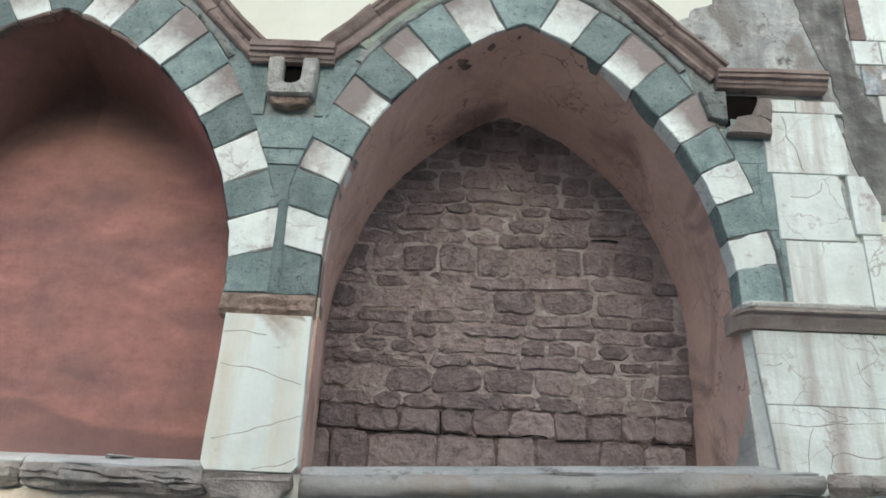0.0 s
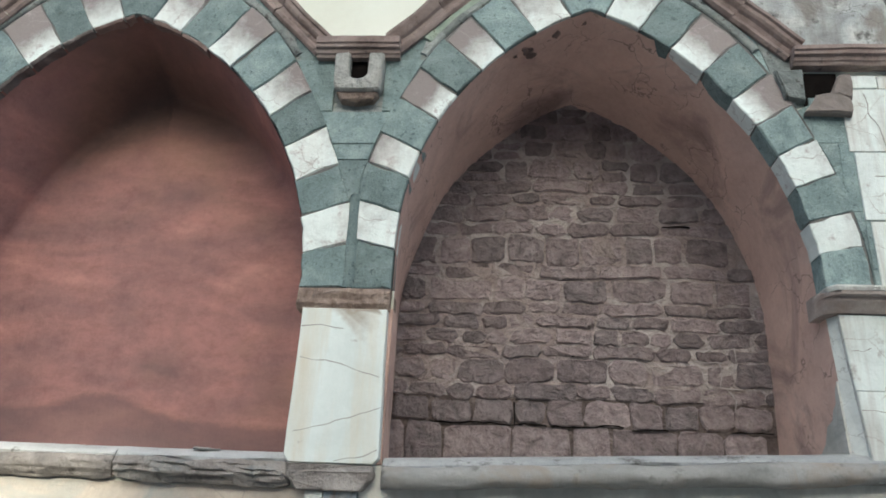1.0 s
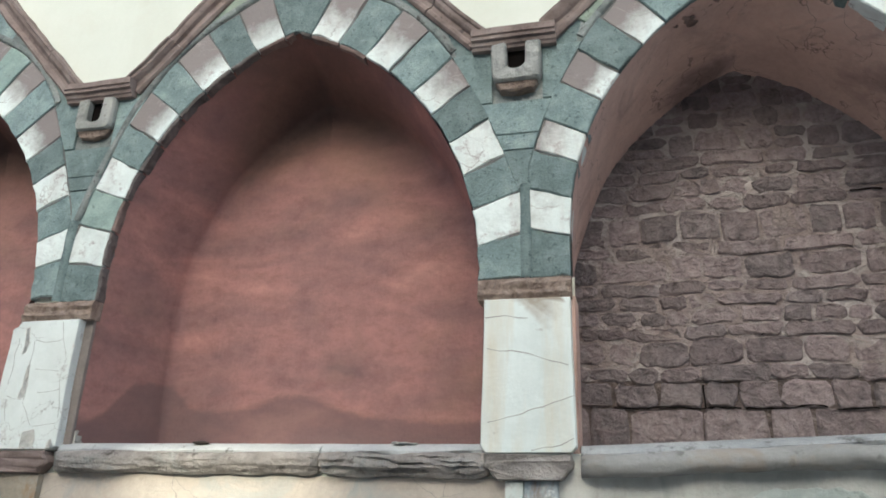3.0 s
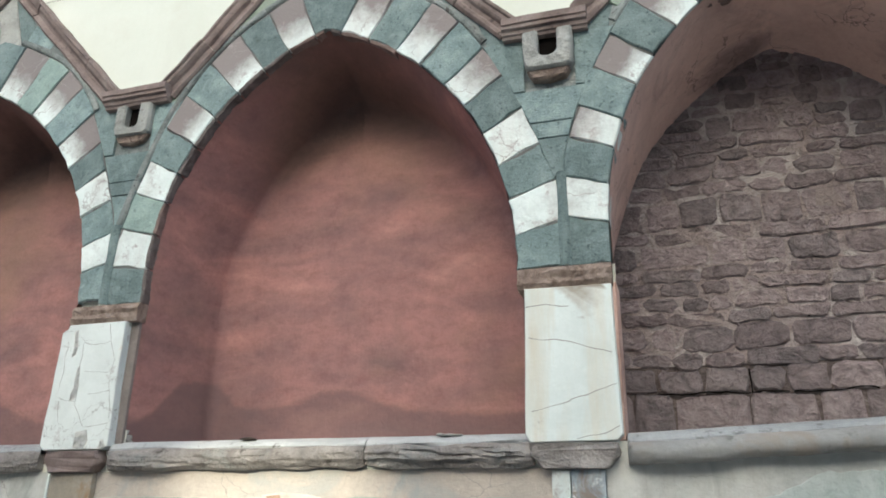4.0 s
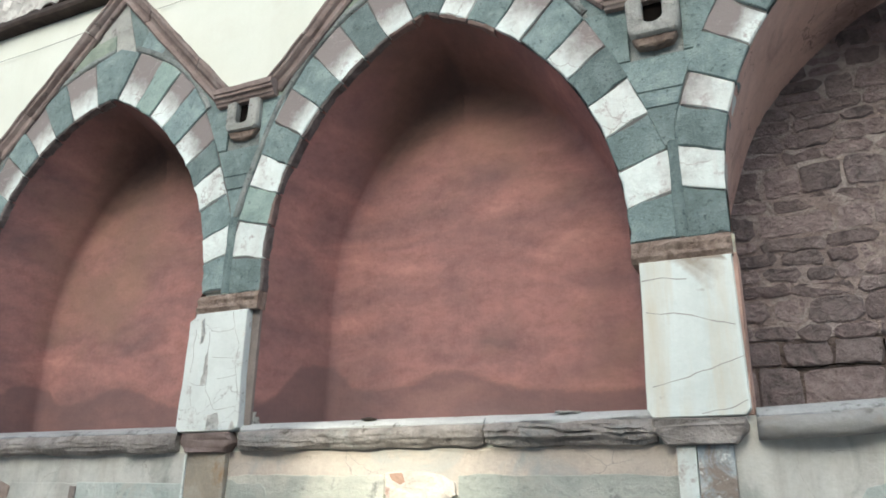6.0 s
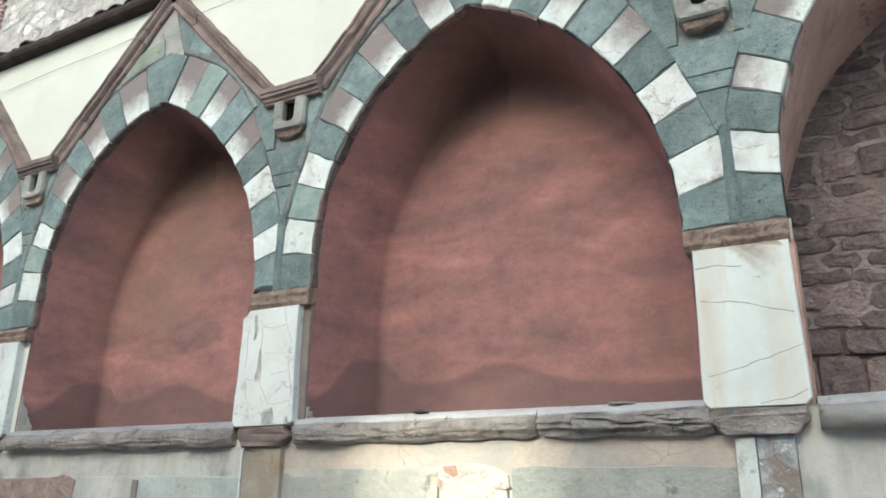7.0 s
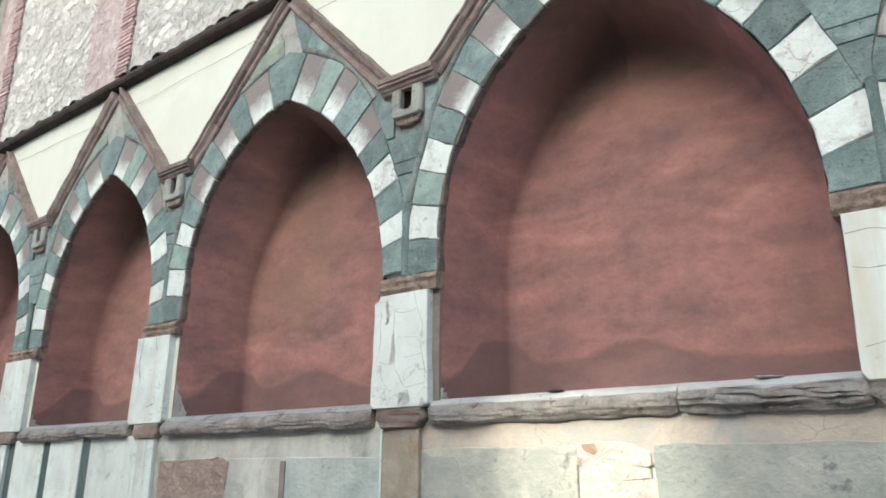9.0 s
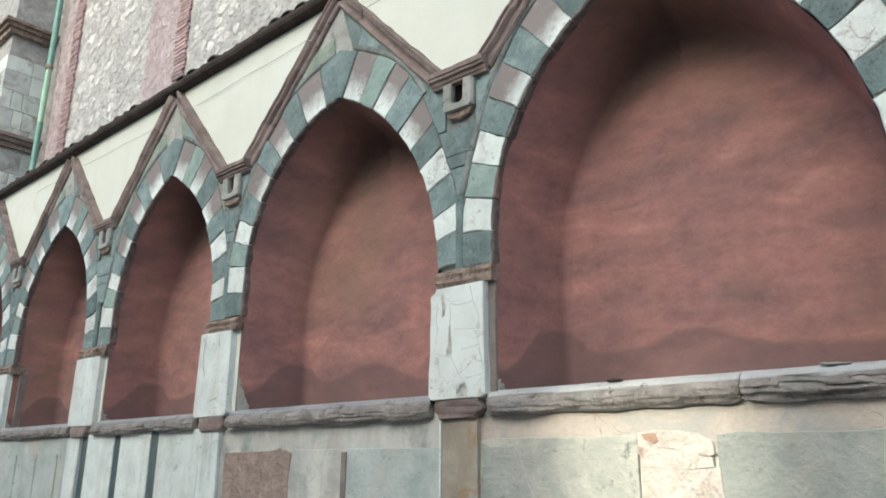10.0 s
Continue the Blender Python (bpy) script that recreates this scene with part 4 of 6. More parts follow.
def build_spout(xc, z0=4.045, z1=4.335, w=0.285, proud=0.075, deep=0.125, stone=None):
    """A worn stone block with a U-shaped mouth."""
    s = thing("water_spout", "pale worn stone water spout with a dark U-shaped mouth", "spout", "spouts under the cornices")
    bm = bmesh.new()
    h = w / 2
    hw = 0.054
    zb = z0 + deep
    inner = [(xc - hw, z1), (xc - hw, zb + 0.035)] + [(xc - hw * math.cos(a), zb + 0.035 - 0.035 * math.sin(a)) for a in [math.pi * k / 6 for k in range(1, 6)]] + [(xc + hw, zb + 0.035), (xc + hw, z1)]
    outer = [(xc - h, z1), (xc - h + 0.004, z0 + 0.10), (xc - h + 0.015, z0 + 0.065), (xc - h + 0.04, z0 + 0.05), (xc, z0 + 0.048), (xc + h - 0.04, z0 + 0.05), (xc + h - 0.015, z0 + 0.065), (xc + h - 0.004, z0 + 0.10), (xc + h, z1)]
    rows = []
    for u, y in ((0.0, 0.05), (0.0, 0.02 - proud), (0.12, 0.003 - proud), (0.88, -proud), (1.0, 0.013 - proud), (1.0, 0.05)):
        rows.append([(o[0] + (i[0] - o[0]) * u, y, o[1] + (i[1] - o[1]) * u) for o, i in zip(outer, inner)])
    strip_between(bm, rows)
    lump(bm, 0.006, 14.0, xc)
    part("spout_block", bm, stone or M_CHIP, s)
    bm = bmesh.new()
    prism(bm, [(xc - h + 0.02, z0 + 0.05), (xc - h + 0.05, z0), (xc, z0 - 0.012), (xc + h - 0.05, z0), (xc + h - 0.02, z0 + 0.05)], 0.03 - proud, 0.05, 0.012, 0.004)
    part("broken_lip", bm, M_IMPOST, s)
    # plate coloured as the shade inside the mouth; no hole is cut
    bm = bmesh.new()
    block(bm, xc - hw - 0.005, xc + hw + 0.005, zb - 0.005, z1 + 0.04, 0.008, 0.019, 0)
    part("mouth", bm, M_HOLLOWSHADE, s, "near-black plate for the shade in the spout's mouth")
    return s


def build_spandrel(name_left, name_right, xc, sx):
    """Green stones stacked between two neighbouring arches, down to a thin roll over the pillar."""
    rng = random.Random(int(abs(xc) * 100))
    sp = thing("spandrel", "green serpentine stones stacked between two arches", "spandrel", "spandrels between the arches")

    def lx(z):
        return extrados_at(name_left, 1, z) + 0.004

    def rx(z):
        return extrados_at(name_right, -1, z) - 0.004
    zs = [3.44, 3.68, 3.78, 3.99, 4.32]
    for z0, z1 in zip(zs[:-2], zs[1:-1]):
        bm = bmesh.new()
        zm = (z0 + z1) / 2
        prism(bm, [(lx(z0 + 0.003), z0 + 0.003), (rx(z0 + 0.003), z0 + 0.003), (rx(zm), zm), (rx(z1 - 0.003), z1 - 0.003), (lx(z1 - 0.003), z1 - 0.003), (lx(zm), zm)], rng.uniform(-0.002, 0.004), 0.06, 0.004, 0.0, rng)
        part("stone", bm, M_GREEN, sp)
    bm = bmesh.new()
    prism(bm, [(lx(3.6), 3.6), (rx(3.6), 3.6), (rx(4.0), 4.0), (rx(4.2), 4.2), (rx(4.36), 4.36), (lx(4.36), 4.36), (lx(4.2), 4.2), (lx(4.0), 4.0)], 0.02, 0.05)
    part("backing", bm, M_GREYGREEN, sp)
    z0, z1 = 3.995, 4.34
    for a, b2, c, d in ((lx(z0), sx - 0.145, sx - 0.145, lx(z1)), (sx + 0.145, rx(z0), rx(z1), sx + 0.145)):
        if b2 - a > 0.02:
            bm = bmesh.new()
            prism(bm, [(a, z0), (b2, z0), (c, z1), (d, z1)], 0.0, 0.06, 0.004, 0.0, rng)
            part("stone", bm, M_GREEN, sp)
    bm = bmesh.new()
    rows = []
    for k in range(9):
        z = SPRING + 0.003 + (3.46 - SPRING) * k / 8
        r = 0.034
        rows.append([(xc + r * math.cos(a), 0.012 - 0.03 * math.sin(a), z) for a in [math.pi * j / 6 for j in range(7)]])
    strip_between(bm, rows)
    lump(bm, 0.004, 11.0, xc)
    part("roll", bm, M_GREEN, sp, smooth=True)
    return sp


GUTTERS = [("b", "a", 0.0, -0.32, 0.17), ("c", "b", -2.88, -3.13, -2.62), ("d", "c", -5.75, -6.0, -5.50), ("e", "d", -8.42, -8.67, -8.2), ("f", "e", -11.1, -11.32, -10.88)]
for nl, nr_, xc, g0, g1 in GUTTERS:
    build_gutter(g0, g1, 4.33, 4.445)
    mid = {"b": -0.06, "c": -2.89, "d": -5.77}.get(nl, xc)
    if nl == "b":
        build_spout(mid)
    else:
        build_spout(mid, z0=4.06, w=0.29, proud=0.05, deep=0.10, stone=M_PALESTONE)
    build_spandrel(nl, nr_, {"b": -0.015, "c": -2.90, "d": -5.76, "e": -8.40, "f": -11.10}[nl], mid)

# ---- pillars ----
BLOCK = {}


def build_pillar(key, plain):
    c, x0, x1 = PILLARS[key]
    rng = random.Random(ord(key) + 7)
    p = thing("pillar", plain, "pillar", "pillars between the niches")
    bm = bmesh.new()
    t = 0.012
    outline = [(x0 + 0.025, LEDGE), (x1 - 0.03, LEDGE), (x1, LEDGE + 0.03)] + [(x1 - t * f, LEDGE + 0.03 + (BLOCK_TOP - LEDGE - 0.03) * f) for f in (0.2, 0.4, 0.6, 0.8, 1.0)]
    outline += ([(x0 + 0.06, BLOCK_TOP), (x0 + 0.05, BLOCK_TOP - 0.03), (x0 + 0.015, BLOCK_TOP - 0.05)] if key == "c" else [(x0 + t, BLOCK_TOP)]) + [(x0 + t * f, LEDGE + 0.03 + (BLOCK_TOP - LEDGE - 0.03) * f) for f in (0.8, 0.6, 0.4, 0.2, 0.0)]
    prism(bm, outline, -0.035, 0.05 if key in "bc" else 0.16, 0.005, 0.0025 if key == "b" else 0.006, rng)
    BLOCK[key] = part("marble_block", bm, {"b": M_BLOCK, "c": M_CRAZED}.get(key, M_MARBLE), p)
    bm = bmesh.new()
    block(bm, x0 - 0.001, x1 + (0.0065 if key == "b" else 0.051), LEDGE + 0.005, BLOCK_TOP + 0.02, 0.022 if key in "bc" else 0.11, 0.2, 0.006, 0.002, rng)
    part("jamb_stone", bm, M_ROSE if key == "b" else M_JAMB, p)
    # crumbling impost
    bm = bmesh.new()
    xa, xb = (x0 + 0.045, x1 + 0.055) if key != "b" else (x0 - 0.025, x1 - 0.005)
    n = 30
    prof = [(0.2, BLOCK_TOP), (-0.02, BLOCK_TOP), (-0.035, BLOCK_TOP + 0.03), (-0.02, BLOCK_TOP + 0.055), (-0.03, BLOCK_TOP + 0.085), (-0.012, SPRING - 0.004), (0.2, SPRING - 0.004)]
    rows = [[(xa + (xb - xa) * i / n, y, z) for y, z in prof] for i in range(n + 1)]
    vs = strip_between(bm, rows, True)
    bm.faces.new(vs[0])
    bm.faces.new(vs[-1][::-1])
    for v in bm.verts:
        if BLOCK_TOP + 0.01 < v.co.z < SPRING - 0.01:
            q = noise.noise_vector(Vector((v.co.x * 7.0 + c, v.co.z * 45.0, c)))
            v.co.y += 0.022 * q.x + rng.uniform(-0.004, 0.004)
            v.co.z += 0.014 * q.y
    part("impost", bm, M_IMPOST, p, "crumbling brown stone impost")
    # corbel below the block
    bm = bmesh.new()
    xl, xr = (x0 + 0.02, x1 - 0.01) if key == "b" else (c - 0.20, c + 0.19)
    prism(bm, [(c - 0.15, 1.925), (c + 0.14, 1.925), (xr, 1.985), (xr - 0.02, LEDGE - 0.004), (xl + 0.01, LEDGE - 0.004), (xl, 1.985)], -0.05, 0.06, 0.012, 0.004, rng)
    bmesh.ops.subdivide_edges(bm, edges=bm.edges[:], cuts=5, use_grid_fill=True)
    for v in bm.verts:
        q = noise.noise_vector(Vector((v.co.x * 6.0 + c, v.co.y * 8.0, v.co.z * 38.0)))
        w = noise.noise_vector(v.co * 9.0)
        k = 1.0 if key == "b" else 0.7
        v.co += Vector((q.x * 0.014 + w.x * 0.02, q.y * 0.024, q.z * 0.006)) * k
    part("corbel", bm, M_LEDGE if key == "b" else M_BROWN, p, "rough brown stone corbel")
    return p


PILLAR = {}
for key, words in (("b", "white marble pillar block with tan streaks and diagonal veins"), ("c", "white marble pillar block crazed with fine cracks"), ("d", "white marble pillar block on the ledge"),
                   ("e", "white marble pillar block on the ledge"), ("f", "white marble pillar block on the ledge"), ("g", "white marble pillar block on the ledge")):
    PILLAR[key] = build_pillar(key, words)

# ---- veins and cracks in the marble ----
def crack(parent, pts, y, width=0.005, material=None):
    """A thin broken line let into a stone's face."""
    rng = random.Random(int(1000 * abs(pts[0][0] + pts[0][1])))
    line = []
    for (xa, za), (xb, zb) in zip(pts, pts[1:]):
        m = max(2, int(math.hypot(xb - xa, zb - za) / 0.03))
        line += [(xa + (xb - xa) * i / m, za + (zb - za) * i / m) for i in range(m)]
    line.append(pts[-1])
    bend = [noise.noise_vector(Vector((x * 9.0, 4.0, z * 9.0))) * 0.02 for x, z in line]
    line = [(x + q.x + rng.uniform(-0.003, 0.003), z + q.z + rng.uniform(-0.003, 0.003)) for (x, z), q in zip(line, bend)]
    bm = bmesh.new()
    rows = []
    for i, (x, z) in enumerate(line):
        q0, q1 = line[max(0, i - 1)], line[min(len(line) - 1, i + 1)]
        dx, dz = q1[0] - q0[0], q1[1] - q0[1]
        h = math.hypot(dx, dz) or 1.0
        w = width * (0.35 + 0.65 * rng.random()) / 2
        rows.append([(x - dz / h * w, y, z + dx / h * w), (x, y - 0.0006, z), (x + dz / h * w, y, z - dx / h * w), (x, y + 0.01, z)])
    vs = strip_between(bm, rows, True)
    bm.faces.new(vs[0])
    bm.faces.new(vs[-1][::-1])
    return part("crack", bm, material or M_VEIN, parent)


for ob in PILLAR["b"].children:
    if ob.data.materials and ob.data.materials[0] is M_BLOCK:
        bm = bmesh.new()
        bm.from_mesh(ob.data)
        for _ in range(5):
            bmesh.ops.subdivide_edges(bm, edges=[e for e in bm.edges if e.calc_length() > 0.04], cuts=1, use_grid_fill=True)
        bm.to_mesh(ob.data)
        bm.free()
        att = ob.data.attributes.new("stain", "FLOAT", "POINT")
        for v in ob.data.vertices:
            run = max(0.0, 1.0 - abs(v.co.x - 0.02 + 0.03 * noise.noise(Vector((v.co.z * 4, 0, 0)))) / 0.13) * max(0.0, (v.co.z - 2.2) / 0.6)
            drip = max(0.0, 1.0 - abs(v.co.x - 0.13) / 0.05) * max(0.0, (v.co.z - 2.55) / 0.22)
            att.data[v.index].value = 0.95 * run + 1.5 * drip
for pts in ([(-0.21, 2.19), (0.215, 2.315)], [(-0.22, 2.57), (-0.11, 2.55), (0.01, 2.525), (0.11, 2.485), (0.20, 2.46)], [(0.01, 2.06), (0.067, 2.087), (0.16, 2.104), (0.21, 2.112)], [(-0.215, 2.726), (-0.126, 2.726), (-0.012, 2.702)]):
    crack(BLOCK["b"], pts, -0.0355, 0.0055)
for pts in ([(-2.771, 2.79), (-2.757, 2.693), (-2.70, 2.572), (-2.721, 2.442), (-2.69, 2.306), (-2.68, 2.23)], [(-2.949, 2.674), (-2.796, 2.672), (-2.757, 2.686)], [(-2.859, 2.378), (-2.71, 2.381)], [(-2.836, 2.178), (-2.69, 2.204)],
            [(-2.959, 2.663), (-2.948, 2.504), (-2.933, 2.31), (-2.845, 2.179)], [(-3.063, 2.36), (-2.947, 2.338)], [(-3.063, 2.341), (-3.04, 2.22)], [(-3.07, 2.70), (-3.075, 2.42)], [(-2.90, 2.52), (-2.74, 2.50)]):
    crack(BLOCK["c"], pts, -0.0355, 0.0032)
for x0, x1, z0, z1 in ((-3.03, -2.985, 2.60, 2.77), (-2.975, -2.935, 2.33, 2.55), (-2.90, -2.80, 2.06, 2.16), (-2.72, -2.675, 2.06, 2.12), (-2.70, -2.675, 2.62, 2.66)):
    bm = bmesh.new()
    rg = random.Random(int(z0 * 100))
    prism(bm, ragged([(x0, z0), (x1 - 0.01, z0 + 0.01), (x1, z0 + (z1 - z0) * 0.4), (x1 - 0.015, z1), (x0 + 0.008, z1 - 0.015)], 0.022), -0.0358, -0.03)
    part("chipped_face", bm, M_CHIPPED, BLOCK["c"], "rough grey chipped patch")
for pts in ([(-5.95, 2.8), (-5.98, 2.6), (-5.93, 2.4)], [(-5.75, 2.79), (-5.72, 2.68)], [(-5.8, 2.2), (-5.68, 2.21)]):
    crack(BLOCK["d"], pts, -0.0355, 0.01)

# ---- ledges ----
def ledge_strip(x0, x1, prof, rough, seed, drop, layered=1.0, rise=0.0):
    n = max(10, int((x1 - x0) / 0.03))
    bm = bmesh.new()
    rows = []
    for i in range(n + 1):
        x = x0 + (x1 - x0) * i / n
        row = []
        for y, z in prof:
            k = rough if y < 0.03 else 0.15
            v = noise.noise(Vector((x * 3.0 + seed, y * 9, z * 9))) * 0.02 * k + noise.noise(Vector((x * 4.5 + seed, 3.0, z * 75))) * 0.016 * k * layered + noise.noise(Vector((x * 23.0 + seed, y * 30, z * 40))) * 0.006 * k
            d = min(x - x0, x1 - x)
            e = 1.0 if d > 0.07 else 0.45 + 0.55 * math.sqrt(max(0.0, 1.0 - (1.0 - d / 0.07) ** 2))
            yy = y * e if y < 0 else y
            zz = z - drop * (1 if z < 2.0 else 0)
            row.append((x, yy + v, (2.0 + (zz - 2.0) * (0.6 + 0.4 * e) if zz < 2.0 else zz) + v * 0.7 + rise * (x - 1.2)))
        rows.append(row)
    vs = strip_between(bm, rows, True)
    bm.faces.new(vs[0])
    bm.faces.new(vs[-1][::-1])
    return bm


def build_ledge(x0, x1, material, words, rough=1.0, seed=0, drop=0.0, top=None, layered=1.0, slim=False):
    """A stone roll with a sloping cement topping on it."""
    l = thing("ledge", words, "ledge", "ledges under the niches")
    rise = 0.045 if slim else 0.0
    roll = SLIM if slim else [(0.9, 2.04), (0.0, 2.052), (-0.0204, 2.052), (-0.0354, 2.046), (-0.0476, 2.036), (-0.0564, 2.024), (-0.0619, 2.012), (-0.0646, 2.0), (-0.0646, 1.988), (-0.0619, 1.977), (-0.0564, 1.966), (-0.0476, 1.955), (-0.0354, 1.946), (-0.0136, 1.938), (0.9, 1.938)]
    part("stone_roll", ledge_strip(x0, x1, roll, rough, seed, drop, layered, rise), material, l, smooth=layered < 0.5)
    cap = [(y, z + 0.036) for y, z in CAP] if slim else CAP
    part("cement_topping", ledge_strip(x0, x1, cap, rough * 0.7, seed + 9, 0, layered, rise), top or M_CEMENT, l, "pale grey cement topping")
    return l


CAP = [(0.9, 2.105), (0.1, 2.105), (0.05, 2.10), (0.01, 2.085), (-0.015, 2.068), (-0.025, 2.057), (-0.02, 2.04), (0.9, 2.03)]
# a thinner roll for the cement ledge, which climbs towards the pier
SLIM = [(0.9, 2.08), (0.0, 2.09), (-0.03, 2.088), (-0.052, 2.08), (-0.066, 2.066), (-0.073, 2.048), (-0.074, 2.03), (-0.068, 2.014), (-0.056, 2.002), (-0.038, 1.993), (-0.012, 1.988), (0.9, 1.988)]


build_ledge(0.235, 2.66, M_CEMENT, "smooth grey cement ledge below the walled-up niche", 1.5, 1.0, 0.0, M_TOPPING, 0.35, True)
build_ledge(2.672, 3.9, M_LEDGE, "brown weathered stone ledge below the marble pier", 1.2, 8.0, 0.0, M_LEDGE, 0.7, True)
build_ledge(-1.070, -0.205, M_LEDGE, "flaking weathered stone ledge", 1.6, 2.0, 0.0, M_GLINTTOP, 0.9)
build_ledge(-2.655, -1.075, M_LEDGE, "rounded weathered stone ledge", 1.1, 3.0, 0.0, M_GLINTTOP, 0.6)
build_ledge(-5.53, -3.145, M_LEDGE, "rounded weathered stone ledge", 1.0, 4.0, 0.0, M_TOPPING, 0.85)
build_ledge(-8.09, -6.065, M_LEDGE, "rounded weathered stone ledge", 1.1, 5.0, 0.0, M_TOPPING, 0.85)
build_ledge(-10.81, -8.725, M_LEDGE, "rounded weathered stone ledge", 1.1, 6.0, 0.0, M_TOPPING, 0.85)
build_ledge(-13.5, -11.39, M_LEDGE, "rounded weathered stone ledge", 1.1, 7.0, 0.0, M_TOPPING, 0.85)

def chip(x, y, z, size, mat, words):
    bm = bmesh.new()
    bmesh.ops.create_icosphere(bm, subdivisions=2, radius=size)
    bmesh.ops.scale(bm, vec=(1.5, 0.8, 0.28), verts=bm.verts)
    lump(bm, size * 0.2, 30.0, x)
    ob = part("stone_chip", bm, mat)
    ob.matrix_basis = pose(x, y, z)
    return tagged(ob, words, "debris")


# cement repairs at the foot of the left jambs
for bay, tall, wide in (("b", 0.10, 0.09), ("c", 0.30, 0.13), ("d", 0.15, 0.10), ("e", 0.14, 0.10)):
    b = BAYS[bay]
    rg = random.Random(ord(bay))
    rim = [(0.04, 2.06), (0.04 + wide, 2.07)]
    for i in range(1, 13):
        u = i / 12
        rim.append((0.04 + wide * (1 - u) ** 1.3 + (rg.uniform(-0.012, 0.022) if u < 1 else 0.0), 2.07 + tall * u + rg.uniform(-0.01, 0.01)))
    slope = (b["bl"] - b["jl"]) / 0.56
    bm = bmesh.new()
    front = [bm.verts.new((b["jl"] + slope * (y - 0.035) + 0.014, y, z)) for y, z in rim]
    back = [bm.verts.new((b["jl"] + slope * (y - 0.035) - 0.03, y, z)) for y, z in rim]
    bm.faces.new(front)
    for i in range(len(rim)):
        j = (i + 1) % len(rim)
        bm.faces.new((front[i], back[i], back[j], front[j]))
    part("cement_repair", bm, M_PALESTONE, NICHE[bay], "pale ragged cement repair at the jamb foot")

chip(-1.78, 0.02, 2.10, 0.035, M_TILE, "dark lump of debris on the ledge")
chip(-0.66, 0.02, 2.10, 0.03, M_CHIP, "pale flake of cement on the ledge")
chip(-0.60, 0.03, 2.10, 0.022, M_CHIP, "pale flake of cement on the ledge")

# ---- marble pier beside the walled-up niche ----
pier = thing("marble_pier", "broad cracked white marble pier with a faded brown cornice", "pier")
rng = random.Random(5)
bm = bmesh.new()
prism(bm, [(2.47, LEDGE + 0.01), (6.0, LEDGE + 0.01), (6.0, 2.47), (2.435, 2.47)], -0.02, 0.2, 0.005, 0.0)
part("slab", bm, M_PIER, pier)
bm = bmesh.new()
prism(bm, [(2.435, 2.474), (6.0, 2.474), (6.0, 2.84), (2.405, 2.84)], -0.018, 0.2, 0.005, 0.0)
part("slab", bm, M_PIER, pier)
bm = bmesh.new()
rows = [[(x, -0.012, z) for x, z in ((2.485, LEDGE + 0.01), (2.447, 2.47), (2.415, 2.84))], [(x, 0.054, z) for x, z in ((2.414, LEDGE + 0.01), (2.394, 2.47), (2.377, 2.84))], [(x + 0.03, 0.07, z) for x, z in ((2.414, LEDGE + 0.01), (2.394, 2.47), (2.377, 2.84))]]
strip_between(bm, rows)
part("chamfer", bm, M_SHADEDMARBLE, pier, "white marble splay in a greyer, shaded tone")
bm = bmesh.new()
prof = [(0.15, 2.845), (-0.03, 2.845), (-0.05, 2.87), (-0.075, 2.895), (-0.08, 2.915), (-0.105, 2.918), (-0.11, 2.94), (-0.02, 2.955), (0.15, 2.955)]
rows = []
for x, k in ((2.33, 0.0), (2.345, 0.6), (2.36, 0.8), (2.40, 1.0), (6.0, 1.0)):
    rows.append([(x, min(y * k + (1 - k) * 0.06, 0.15) if y < 0.1 else y, z) for y, z in prof])
vs = strip_between(bm, rows, True)
bm.faces.new(vs[0])
bm.faces.new(vs[-1][::-1])
part("cornice", bm, M_FADED, pier, "faded brown moulded cornice")
bm = bmesh.new()
lip = [(0.1, 2.945), (-0.112, 2.936), (-0.116, 2.952), (-0.10, 2.966), (0.1, 2.968)]
rows = [[(x, y * k + (1 - k) * 0.05, z) for y, z in lip] for x, k in ((2.352, 0.72), (2.385, 1.0), (3.2, 1.0), (6.0, 1.0))]
vs = strip_between(bm, rows, True)
bm.faces.new(vs[0])
bm.faces.new(vs[-1][::-1])
part("cornice_lip", bm, M_CHIPPED, pier, "pale worn upper lip of the cornice")
for x0, x1, z0, z1 in ((2.645, 3.05, 2.97, 3.345), (3.054, 3.42, 2.97, 3.39), (2.62, 3.02, 3.35, 3.74), (3.024, 3.16, 3.395, 3.74), (2.60, 3.04, 3.745, 4.13), (2.66, 2.80, 4.135, 4.215), (2.804, 3.07, 4.135, 4.215), (3.42, 6.0, 2.97, 3.5)):
    bm = bmesh.new()
    prism(bm, [(x0, z0), (x1, z0), (x1 + rng.uniform(-0.03, 0.02), (z0 + z1) / 2), (x1 - rng.uniform(0, 0.05) * (z0 > 3.3), z1), (x0, z1)], rng.uniform(-0.004, 0.004), 0.06, 0.004, 0.0, rng)
    part("slab", bm, M_PIER, pier)
for x0, x1, z0, z1 in ((2.43, 2.62, 3.80, 4.08), (2.55, 2.66, 3.40, 3.80), (2.62, 2.645, 2.97, 3.40)):
    bm = bmesh.new()
    block(bm, x0, x1, z0, z1, 0.006, 0.06, 0.003)
    part("green_filler", bm, M_GREEN, pier)
